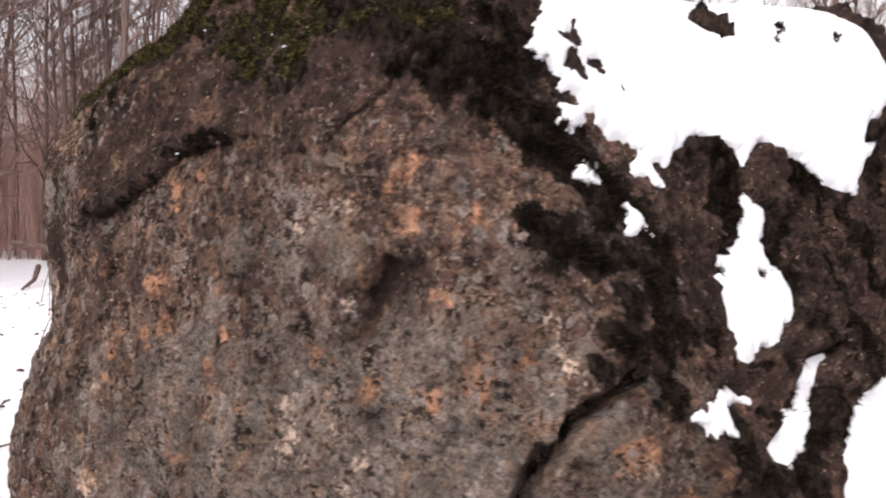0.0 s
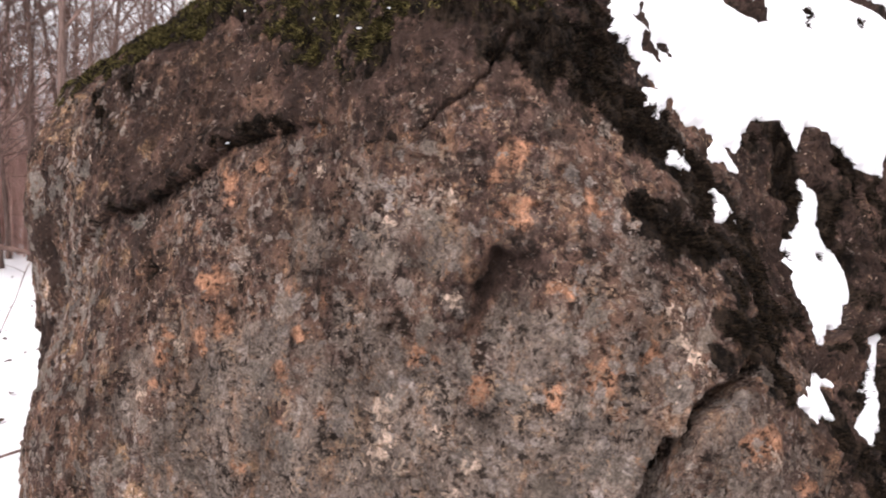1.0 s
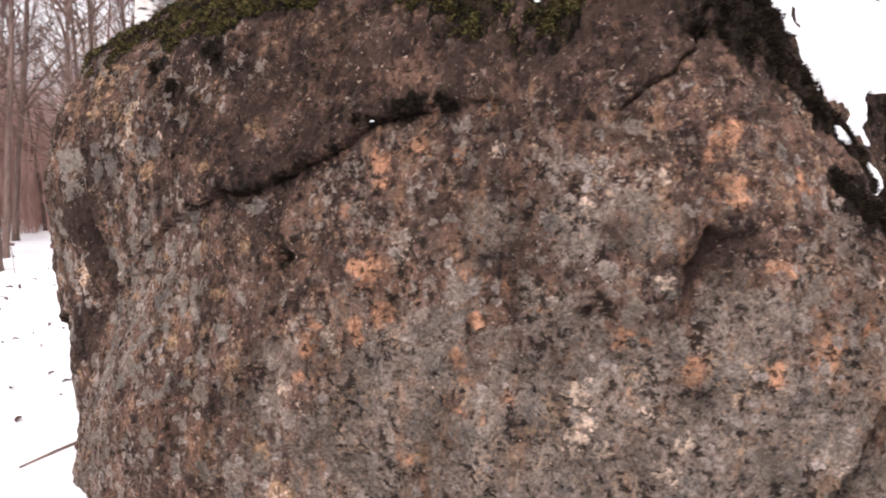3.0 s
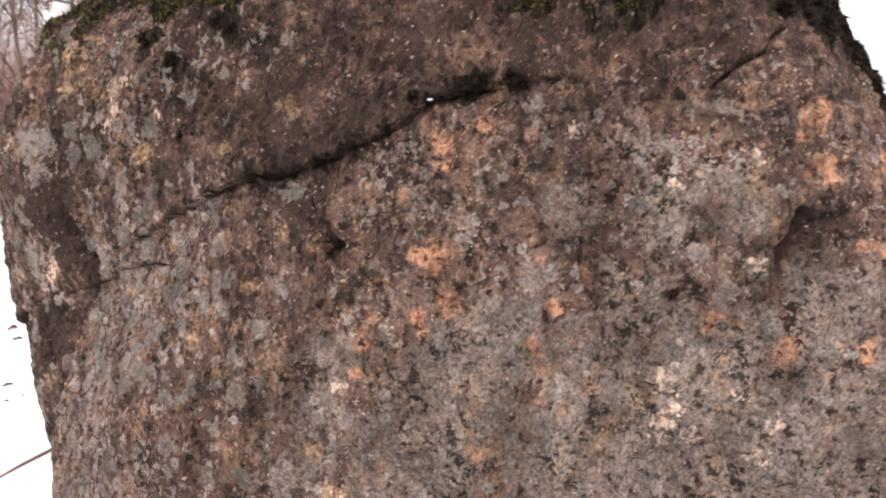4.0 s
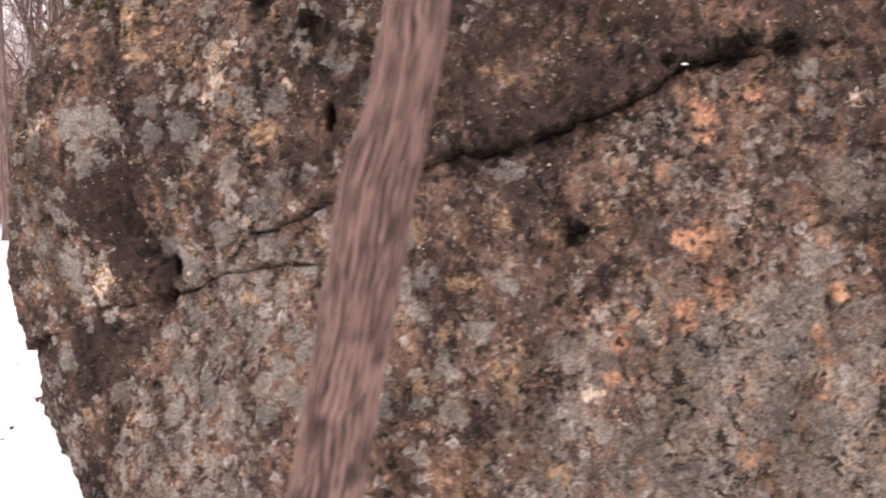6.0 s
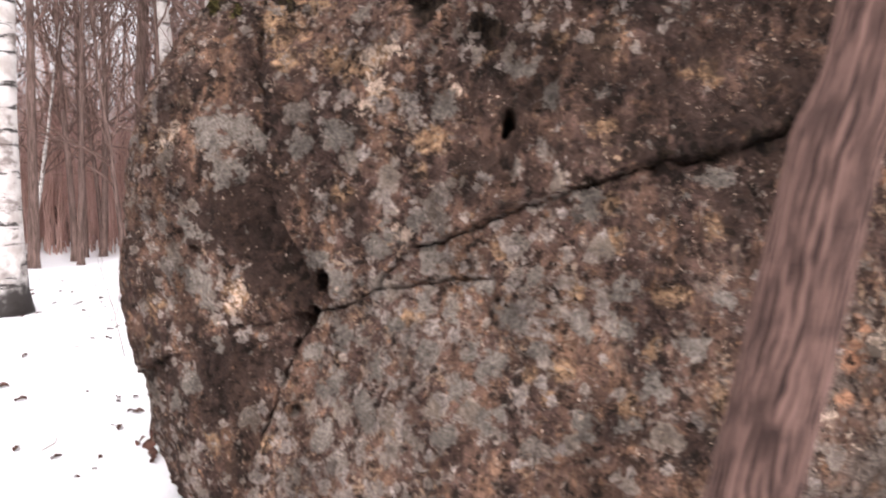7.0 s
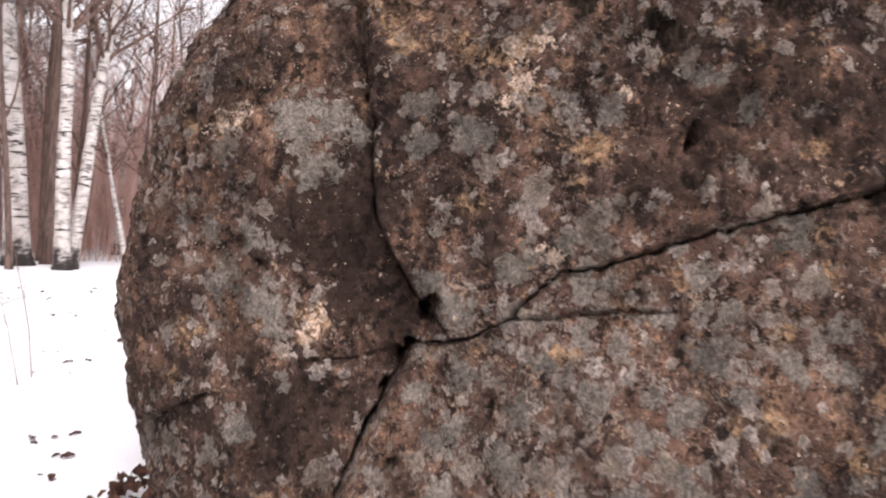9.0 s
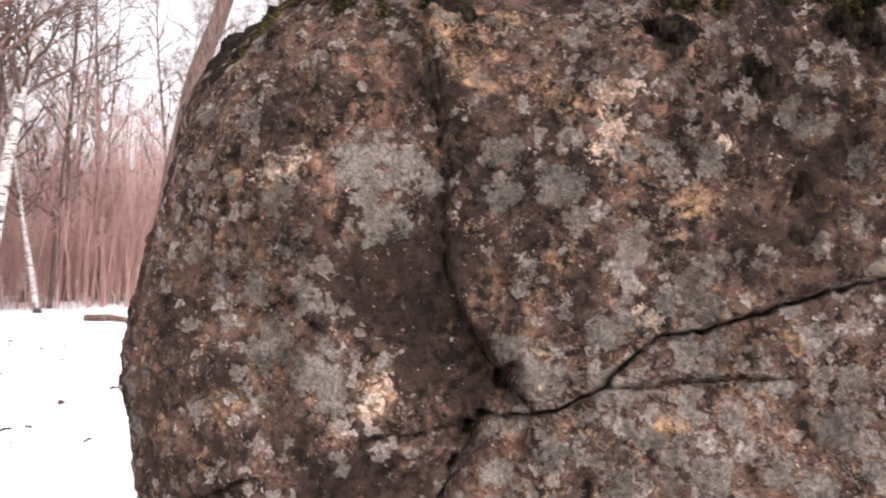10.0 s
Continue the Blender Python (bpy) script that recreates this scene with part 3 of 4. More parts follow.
# blackish moss patches; those high on the crest also stand in for shadow
DARK_CREST = [(0.34, 2.72, 1.55, 0.080), (0.56, 2.39, 0.82, 0.060), (0.03, 2.62, 1.88, 0.130), (-0.12, 2.66, 1.97, 0.110), (-0.28, 2.72, 1.98, 0.090), (-0.05, 2.57, 1.78, 0.070), (0.37, 2.46, 1.13, 0.107), (0.48, 2.50, 1.08, 0.091), (0.28, 2.45, 1.20, 0.053), (-1.00, 3.11, 1.46, 0.040), (-0.87, 3.00, 1.48, 0.032), (-1.15, 3.22, 1.44, 0.028), (-1.44, 3.31, 0.91, 0.037), (-0.05, 2.57, 1.67, 0.073), (0.08, 2.64, 1.73, 0.094), (0.20, 2.64, 1.60, 0.085), (0.34, 2.64, 1.44, 0.076), (0.51, 2.72, 1.35, 0.079), (0.70, 2.80, 1.23, 0.093), (0.80, 2.83, 1.09, 0.105), (0.75, 2.64, 0.90, 0.108), (0.73, 2.52, 0.76, 0.084)]
HANGING = [(-2.01, 4.37, 1.78, 0.074), (-2.04, 4.43, 1.81, 0.042), (-1.91, 4.14, 1.64, 0.051), (-1.93, 4.18, 1.67, 0.036), (-1.73, 4.0, 1.83, 0.066), (-1.69, 3.92, 1.79, 0.066), (-2.35, 4.78, 0.81, 0.023), (0.26, 2.85, 1.87, 0.102), (0.33, 2.85, 1.79, 0.103), (0.17, 2.66, 1.66, 0.076), (0.09, 2.66, 1.76, 0.076)]
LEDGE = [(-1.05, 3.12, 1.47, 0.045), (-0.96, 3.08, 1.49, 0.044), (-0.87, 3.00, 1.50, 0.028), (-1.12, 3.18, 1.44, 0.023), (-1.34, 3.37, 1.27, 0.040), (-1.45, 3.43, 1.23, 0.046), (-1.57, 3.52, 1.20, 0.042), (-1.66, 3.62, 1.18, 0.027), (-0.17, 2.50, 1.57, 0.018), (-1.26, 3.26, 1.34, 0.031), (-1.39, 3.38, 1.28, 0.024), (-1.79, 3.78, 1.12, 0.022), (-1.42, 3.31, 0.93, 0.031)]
# places of darker brown on the corner block beside the cracks
DARK_CORNER = [(-2.54, 4.95, 1.08, 0.085), (-2.42, 4.90, 1.08, 0.085), (-2.60, 5.01, 0.99, 0.086), (-2.46, 4.93, 0.93, 0.096), (-2.37, 4.87, 0.83, 0.085), (-2.35, 4.85, 0.72, 0.075), (-2.46, 4.92, 0.74, 0.075), (-2.56, 5.09, 0.32, 0.102), (-2.50, 5.02, 0.43, 0.078), (-2.60, 5.11, 0.43, 0.068), (-2.43, 4.96, 0.46, 0.044), (-2.44, 4.80, 1.49, 0.033), (-2.46, 4.84, 1.57, 0.030)]


MOSS_EDGE = [(-128.0, 29.0), (-100.0, 26.5), (-93.0, 25.6), (-88.0, 27.8), (-75.0, 31.0), (-67.6, 31.8), (-55.4, 32.2), (-49.8, 33.6), (-44.3, 34.0), (-35.3, 31.0), (-30.3, 29.8), (-25.7, 27.0), (-19.1, 24.6), (-13.7, 22.6), (-11.8, 23.6), (-10.3, 26.5)]
RIDGE = [(0.02, 2.60, 1.85), (0.08, 2.64, 1.73), (0.20, 2.64, 1.60), (0.34, 2.64, 1.44), (0.51, 2.72, 1.35), (0.70, 2.80, 1.23), (0.80, 2.83, 1.09), (0.75, 2.64, 0.90), (0.73, 2.52, 0.76)]


def spots(p, places, grow=1.0):
    out = np.zeros(len(p))
    for x, y, z, r in places:
        close = np.flatnonzero((np.abs(p[:, 0] - x) < 1.6 * r * grow) & (np.abs(p[:, 2] - z) < 1.6 * r * grow))
        d = np.linalg.norm(p[close] - (x, y, z), axis=1) / (r * grow)
        out[close] = np.maximum(out[close], np.clip(1.3 - 0.85 * d, 0, 0.95))
    return out


# snow on the flank: outlines by bearing and height
SLOPE = [(9.8, 32.2), (7.3, 27.3), (11.4, 26.2), (10.0, 20.7), (14.0, 22.7), (16.7, 21.4), (21.9, 19.4), (26.8, 22.9), (33.9, 23.6), (35.4, 21.1), (40.1, 23.6), (47.3, 22.6), (54.4, 18.3), (57.5, 17.1), (60.4, 21.3), (62.7, 27.0), (66, 40), (66, 75), (20, 75), (12, 44)]
STRIP = [(33.6, 17.9), (37.2, 16.1), (35.5, 11.5), (38.0, 8.4), (37.4, 5.5), (33.5, 2.4), (25.6, 0.4), (25.8, 2.1), (27.5, 6.0), (27.1, 9.1), (30.7, 11.6)]
HOOK = [(16.5, -0.9), (23.1, 0.3), (25.9, -1.5), (21.9, -1.0), (21.2, -2.3)]
SCRAP = [(15.1, 14.8), (17.1, 13.9), (18.8, 12.1), (15.3, 12.9)]
TONGUE = [(34.6, 0.9), (40.6, 1.9), (36.6, 0.0), (32.2, -4.0), (27.4, -6.2), (24.2, -4.8), (30.0, -2.4)]
SLOPE_LUMPS = [(39.9, 29.9, 0.9), (45.0, 40.5, 2.4), (16.3, 29.0, 1.6), (12.6, 27.6, 1.2), (10.8, 24.0, 1.4), (13.6, 31.2, 1.2), (13.0, 22.6, 0.8), (60.5, 24, 0.9), (19.0, 27.6, 1.0)]
DRIFT = [(46.0, -1.6), (38.5, -2.4), (34.8, -5.4), (32.6, -8.4), (33, -24), (75, -24), (75, -2)]


def inside(px, py, poly):
    """Signed distance to a polygon, positive inside."""
    poly = np.array(poly, float)
    best, odd = np.full(px.shape, 99.0), np.zeros(px.shape, bool)
    for (x1, y1), (x2, y2) in zip(poly, np.roll(poly, -1, 0)):
        dx, dy = x2 - x1, y2 - y1
        t = np.clip(((px - x1) * dx + (py - y1) * dy) / (dx * dx + dy * dy), 0, 1)
        best = np.minimum(best, np.hypot(px - x1 - t * dx, py - y1 - t * dy))
        cross = (y1 > py) != (y2 > py)
        odd ^= cross & (px < x1 + (py - y1) * dx / np.where(dy == 0, 1e-9, dy))
    return np.where(odd, best, -best)


def rock_surface(az, el):
    """Places on the weathered surface, and its masks, for flat arrays of bearings."""
    ray_dir = bearing(az, el)
    p = MIDDLE + ray_dir * plain_radius(az, el)[:, None]
    push = 0.011 * fbm(p, 4.0, 3, 1) + 0.007 * fbm(p, 14.0, 3, 2) + 0.008 * fbm(p, 30.0, 2, 3) - 0.02 * np.maximum(fbm(p, 20.0, 2, 6) - 0.45, 0)
    chip = fbm(p * (1, 1, 0.7), 4.6, 3, 51)
    push = push + 0.010 * smooth((chip - 0.12) / 0.05) - 0.009 * smooth((-0.22 - chip) / 0.05) + 0.006 * smooth((fbm(p, 9.0, 2, 52) - 0.2) / 0.06)
    up_line = np.interp(az, [-95, -84, -75, -60, -45, -30, -18, -5, 5], [0.2, 0.5, 0.95, 1.1, 1.2, 1.36, 1.48, 1.6, 1.7])
    upper = smooth((p[:, 2] - up_line) / 0.25 + 0.5) * smooth((az + 72) / 14)
    push = push + upper * (0.036 * np.abs(fbm(p * (1, 1, 0.45), 6.0, 4, 55)) + 0.016 * np.abs(fbm(p * (1, 1, 0.4), 17.0, 3, 56)) - 0.018)
    flat = chart(az, el) + 0.010 * np.stack([fbm(p, 9.0, 3, 14), fbm(p, 9.0, 3, 15)], -1) + 0.007 * np.stack([fbm(p, 32.0, 2, 16), fbm(p, 32.0, 2, 17)], -1)
    side = smooth((az - 12 - 0.25 * el) / 14)          # the rugged, mossy flank
    laid = np.full(len(p), -9.0)
    near = (az > 3) & (az < 80)
    for outline in (SLOPE, STRIP, HOOK, SCRAP, TONGUE, DRIFT):
        laid[near] = np.maximum(laid[near], inside(az[near], el[near], outline))
    for ha, he, hr in SLOPE_LUMPS:
        laid = np.minimum(laid, np.hypot((az - ha) * 0.7, el - he) - hr)
    laid = smooth(laid / 0.9 + 0.5)
    hang = p * (1, 1, 0.28) + 0.05 * np.stack([fbm(p, 5.0, 2, k) for k in (25, 26, 27)], -1)
    lump = 0.025 + 0.060 * fbm(p * (1, 1, 0.5), 3.6, 4, 21) + 0.050 * np.abs(fbm(hang, 12.0, 3, 22)) + 0.016 * fbm(hang, 34.0, 2, 23)
    push = push + side * (lump * (1 - laid) - 0.004 * laid)
    # the upper block stands proud of the long crack, the corner block lies back from the upright one
    d, k = near_line(p, LONG_CRACK)
    line = np.array(LONG_CRACK)
    zc = np.interp(k, np.arange(len(line)), line[:, 2])
    above = smooth((p[:, 2] - zc) / 0.012 + 0.5) * (d < 0.6)
    push = push + 0.030 * above * np.exp(-(d / 0.16) ** 2) * np.clip((12 - k) / 3, 0, 1) * np.clip((k + 0.4), 0.25, 1)
    push = push - 0.022 * (1 - above) * np.exp(-(d / 0.07) ** 2) * np.clip((8 - k) / 3, 0, 1) * (d < 0.6)
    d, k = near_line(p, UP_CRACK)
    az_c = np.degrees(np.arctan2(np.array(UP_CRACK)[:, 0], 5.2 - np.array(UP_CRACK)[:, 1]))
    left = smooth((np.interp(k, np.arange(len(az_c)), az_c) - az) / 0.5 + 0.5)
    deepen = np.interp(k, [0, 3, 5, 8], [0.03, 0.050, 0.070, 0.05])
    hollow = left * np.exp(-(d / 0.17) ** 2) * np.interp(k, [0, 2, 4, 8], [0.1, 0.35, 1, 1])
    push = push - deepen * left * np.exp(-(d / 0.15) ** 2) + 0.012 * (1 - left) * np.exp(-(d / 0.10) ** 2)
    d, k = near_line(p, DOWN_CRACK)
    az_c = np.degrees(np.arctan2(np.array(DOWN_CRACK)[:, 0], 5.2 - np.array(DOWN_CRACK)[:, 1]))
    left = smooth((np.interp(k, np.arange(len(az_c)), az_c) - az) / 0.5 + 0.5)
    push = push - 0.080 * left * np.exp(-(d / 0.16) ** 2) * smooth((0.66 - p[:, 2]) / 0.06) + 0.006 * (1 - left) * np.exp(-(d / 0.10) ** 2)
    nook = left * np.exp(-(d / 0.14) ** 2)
    d, k = near_line(p, LIP_CRACK)
    lip_z = np.array(LIP_CRACK)[:, 2]
    under = smooth((np.interp(k, np.arange(len(lip_z)), lip_z) - p[:, 2]) / 0.012 + 0.5)
    push = push + (0.022 * (1 - under) - 0.022 * under) * np.exp(-(d / 0.10) ** 2)
    vary = np.clip(0.85 + 0.7 * vnoise(p * 8.0, 31), 0.4, 1.6)
    carve = np.zeros(len(p))                            # cut sideways into the corner
    for line, w, depth in CRACKS:
        d, k = near_line(flat, on_chart(line), 0.12)
        fade = np.clip(np.minimum(k + 0.3, len(line) - 0.7 - k) * 1.5, 0.7 if depth > 0.015 else 0.2, 1)
        if line is UP_CRACK:
            fade = fade * np.interp(k, [0, 2.5, 4.5], [0.7, 0.8, 1.0])
        cut = depth * fade * np.exp(-(d / (w * vary)) ** 4)
        if line in (UP_CRACK, DOWN_CRACK, HOLE):
            carve = np.maximum(carve, cut)
        else:
            push = push - cut
    for x, y, z, r, depth in PITS:
        d = np.linalg.norm(flat - on_chart([(x, y, z)])[0], axis=1) * (1 + 0.45 * vnoise(p * 30.0, 33) + 0.3 * vnoise(p * 70.0, 34))
        cut = depth * np.exp(-(d / r) ** 4)
        carve, push = (np.maximum(carve, cut), push) if x < -1.8 else (carve, push - cut)
    # a shallow arched scar on the front
    u = (p[:, 0] + 0.24 + 0.012 * fbm(p, 14.0, 2, 53)) / 0.24
    v = (p[:, 2] - 0.74 + 0.010 * fbm(p, 14.0, 2, 54)) / 0.33
    u = u + 0.16 * (1 - v)
    arch = smooth((u + 0.02) / 0.05) * smooth((1.0 - v - 0.4 * np.maximum(0.18 - u, 0) / 0.18 - 0.10 * np.maximum(u - 0.3, 0)) / 0.05) * smooth(v * 1.8 + 0.1) * smooth((1.15 - u) * 2.2)
    arch = arch * (np.abs(p[:, 1] - 2.4) < 0.25)
    push = push - arch * np.interp(u, [0, 0.30, 0.7, 1.15], [0.078, 0.064, 0.034, 0.0])
    edge = np.interp(az, *np.array(MOSS_EDGE).T)
    crest = smooth((el - edge + 4.2 * fbm(p * (1, 1, 0.6), 5.5, 4, 41)) / 3.0 + 0.5) * smooth((2 - az) / 10 + 0.5)
    crest = crest * (1 - 0.9 * smooth((fbm(p * (1, 1, 0.6), 8.0, 3, 45) - 0.42) / 0.08))
    band = np.clip(1.25 - near_line(p, RIDGE)[0] / np.interp(p[:, 2], [0.9, 1.3, 1.7], [0.13, 0.16, 0.24]), 0, 1)
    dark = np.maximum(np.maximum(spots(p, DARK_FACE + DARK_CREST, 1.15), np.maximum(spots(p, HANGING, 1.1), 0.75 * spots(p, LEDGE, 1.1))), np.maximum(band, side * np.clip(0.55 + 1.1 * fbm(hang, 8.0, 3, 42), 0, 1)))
    # shade in the foot crack and the long crack, painted with the moss colour
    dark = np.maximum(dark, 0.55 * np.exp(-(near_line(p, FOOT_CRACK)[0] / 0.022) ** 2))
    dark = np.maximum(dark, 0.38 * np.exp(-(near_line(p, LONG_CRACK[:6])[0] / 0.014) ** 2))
    # dark film tone; along the scar's left and top edges it is painted-in shade
    film_shade = 1.0 * upper + 0.6 * np.exp(-(((p - (-1.55, 3.45, 1.05)) / 0.25) ** 2).sum(1)) + 0.35 * fbm(p, 2.5, 3, 47) + 1.3 * side + (0.7 + 1.6 * np.exp(-(u / 0.22) ** 2) + 1.6 * np.exp(-((1 - v) / 0.14) ** 2)) * arch + 0.8 * hollow + 0.6 * nook + 1.5 * spots(p, DARK_CORNER, 1.15) + 0.6 * spots(p, LEDGE, 1.8) + smooth((1.15 - p[:, 2]) / 0.7) * np.interp(az, [-87, -81, -66, -58, -48, -38, -20, 4, 12], [0, -0.7, -0.7, -0.1, 0.3, -0.2, -0.8, -0.8, 0]) + 0.55 * smooth((-66 - az) / 10) + 0.9 * smooth((p[:, 2] - 1.25) / 0.4) * smooth((az + 14) / 10)
    push = push + 0.03 * crest * (0.4 + 0.7 * fbm(p * (1, 1, 0.5), 9.0, 3, 43)) + 0.014 * dark * (0.5 + 0.6 * vnoise(p * (25.0, 25.0, 10.0), 44))
    # carve and swell square to the plain surface
    place = lambda x, y: MIDDLE + bearing(x, y) * plain_radius(x, y)[:, None]
    square = np.cross(place(az + 0.3, el) - place(az - 0.3, el), place(az, el + 0.3) - place(az, el - 0.3))
    square /= np.maximum(np.linalg.norm(square, axis=1), 1e-9)[:, None]
    square = np.where((np.abs(el) < 80)[:, None], square, ray_dir)
    q = p + square * push[:, None] + carve[:, None] * np.array((0.62, 0.78, 0.0))
    s = p + 0.016 * np.stack([fbm(p, 8.0, 3, k) for k in (71, 72, 73)], -1)
    leafy = smooth((-40 - az + 10 * fbm(p, 3.0, 2, 74)) / 14)
    masks = {"orange_lichen": spots(s, ORANGE_FRONT + ORANGE_SIDE), "tan_lichen": spots(s, TAN_UPPER + TAN_CORNER + TAN_LOWER), "pale_lichen": spots(s, PALE_FRONT + PALE_SIDE, 1.35), "grey_lichen": spots(s, GREY_CORNER + GREY_LOWER + GREY_UPPER, 1.1), "green_lichen": 0.8 * spots(s, GREEN, 1.2) + 0.4 * smooth((1.05 - p[:, 2]) / 0.7) * smooth((az + 45) / 15), "leafy": leafy, "moss": np.maximum(crest, dark), "crest": crest, "film_shade": film_shade}
    return q, masks, square


def graded(fine_from, fine_to, step, first, last, coarse):
    return np.concatenate([np.arange(first, fine_from, coarse), np.arange(fine_from, fine_to, step), np.arange(fine_to, last + 1e-6, coarse)])


def build_boulder():
    az = graded(-116, 64, 0.16, -180, 180, 2.0)
    el = graded(-22, 45, 0.16, -60, 90, 2.0)
    a, e = np.meshgrid(az, el, indexing="ij")
    q, masks, out = rock_surface(a.ravel(), e.ravel())
    n, m = len(az), len(el)
    i = np.arange(n * m).reshape(n, m)
    i = np.concatenate([i, i[:1]])
    f = np.stack([i[:-1, :-1], i[1:, :-1], i[1:, 1:], i[:-1, 1:]], -1).reshape(-1, 4)
    # which block each facet belongs to
    c = q[f[:, 0]]
    ca, long_line = a.ravel()[f[:, 0]], np.array(LONG_CRACK)
    la = np.degrees(np.arctan2(long_line[:, 0], 5.2 - long_line[:, 1]))
    order = np.argsort(la)
    z_line = np.interp(ca, la[order], long_line[order, 2])
    z_line = np.where(ca > -20, 1.49 + (ca + 15) * 0.02, z_line)
    edge = np.array(UP_CRACK[:-1] + DOWN_CRACK)
    ea = np.degrees(np.arctan2(edge[:, 0], 5.2 - edge[:, 1]))
    zo = np.argsort(edge[:, 2])
    a_edge = np.interp(c[:, 2], edge[zo, 2], ea[zo])
    corner = (ca < a_edge) & (ca > -179)
    upper = ~corner & (c[:, 2] > z_line)
    lower = ~corner & ~upper
    rock = tagged(new("boulder"), "huge cracked granite boulder covered in grey and orange lichen", "boulder")
    for name, pick in (("upper_block", upper), ("lower_block", lower), ("corner_block", corner)):
        ids, back = np.unique(f[pick], return_inverse=True)
        me = mesh_of(name, q[ids], back.reshape(-1, 4), ROCK)
        for key in ("orange_lichen", "tan_lichen", "pale_lichen", "grey_lichen", "green_lichen", "leafy", "moss", "film_shade"):
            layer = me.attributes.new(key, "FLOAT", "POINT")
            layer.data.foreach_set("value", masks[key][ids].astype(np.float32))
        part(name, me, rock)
    # moss as small leafy shoots that hang over one another
    rng = np.random.default_rng(4)
    area = np.cos(np.radians(e.ravel())) * ((a.ravel() > -116) & (a.ravel() < 64) & (e.ravel() > -24) & (e.ravel() < 46))
    for name, mask, mat, count, length, label in (("green_moss", masks["crest"] ** 2, GREEN_MOSS, 130000, 0.015, "olive green moss on the crest"), ("dark_moss", np.maximum(masks["moss"] - masks["crest"], 0) ** 2, DARK_MOSS, 110000, 0.016, "blackish brown dry moss")):
        clump = smooth(0.5 + 1.4 * fbm(q, 22.0, 2, 81))
        w = np.where(mask > 0.4, mask, 0) * area * (0.15 + clump)
        pick = rng.choice(len(q), count, p=w / w.sum())
        base = q[pick] + rng.normal(0, 0.003, (count, 3))
        tip_dir = out[pick] * 0.7 + rng.normal(0, 0.40, (count, 3)) - (0, 0, 0.45)
        tip_dir /= np.linalg.norm(tip_dir, axis=1)[:, None]
        tip = base + tip_dir * (length * rng.uniform(0.4, 1.3, count) * (0.6 + clump[pick]))[:, None]
        wide = np.cross(tip_dir, rng.normal(0, 1, (count, 3)))
        wide *= 0.0032 / np.linalg.norm(wide, axis=1)[:, None]
        v = np.stack([base - wide - out[pick] * 0.004, base + wide - out[pick] * 0.004, tip], 1).reshape(-1, 3)
        tagged(part(name, mesh_of(name, v, np.arange(count * 3).reshape(-1, 3), mat, False), rock, label), kind="stuff")


build_boulder()


# ---- snow lying on the boulder's flank ----
def build_snow_patch(poly, thick, holes=(), shrink=0.0):
    pa = np.array(poly)
    az = np.arange(pa[:, 0].min() - 2, pa[:, 0].max() + 2, 0.22)
    el = np.arange(pa[:, 1].min() - 2, pa[:, 1].max() + 2, 0.22)
    a, e = np.meshgrid(az, el, indexing="ij")
    fa, fe = a.ravel(), e.ravel()
    p0 = bearing(fa, fe) * 2.6
    sd = inside(fa, fe, poly) - shrink + 0.5 * fbm(p0, 9.0, 3, 61) + 0.45 * fbm(p0, 26.0, 3, 62) + 0.2 * fbm(p0, 60.0, 2, 65)
    for ha, he, hr in holes:
        sd = np.minimum(sd, np.hypot((fa - ha) * 0.7, fe - he) - hr + 0.7 * fbm(p0, 16.0, 3, 63))
    base = MIDDLE + bearing(fa, fe) * plain_radius(fa, fe)[:, None]
    lift = thick * np.sqrt(np.clip(sd / 1.6, 0, 1)) + np.clip(sd, -1, 0) * 0.05 + 0.02 + 0.006 * fbm(base, 6.0, 3, 64)
    q = base + bearing(fa, fe) * lift[:, None]
    n, m = len(az), len(el)
    i = np.arange(n * m).reshape(n, m)
    f = np.stack([i[:-1, :-1], i[1:, :-1], i[1:, 1:], i[:-1, 1:]], -1).reshape(-1, 4)
    f = f[(sd[f] > -0.5).any(1)]
    ids, back = np.unique(f, return_inverse=True)
    tagged(new("snow_patch", mesh_of("snow_patch", q[ids], back.reshape(-1, 4), SNOW)), "white snow lying on the mossy boulder flank", "snow patch", "snow on the boulder")


build_snow_patch(SLOPE, 0.04, SLOPE_LUMPS)
build_snow_patch(STRIP, 0.022, [(35.0, 9.4, 0.3)])
for outline, shrink in ((HOOK, 0.0), (SCRAP, 0.3), (TONGUE, 0.0), (DRIFT, -0.4)):
    build_snow_patch(outline, 0.030, (), shrink)
build_snow_patch([(18.5, 20.0), (20.5, 19.0), (21.5, 17.0), (18.2, 18.6)], 0.012)
build_snow_patch([(10.2, 18.0), (12.4, 17.4), (13.4, 15.6), (10.8, 16.2)], 0.012, (), 0.1)


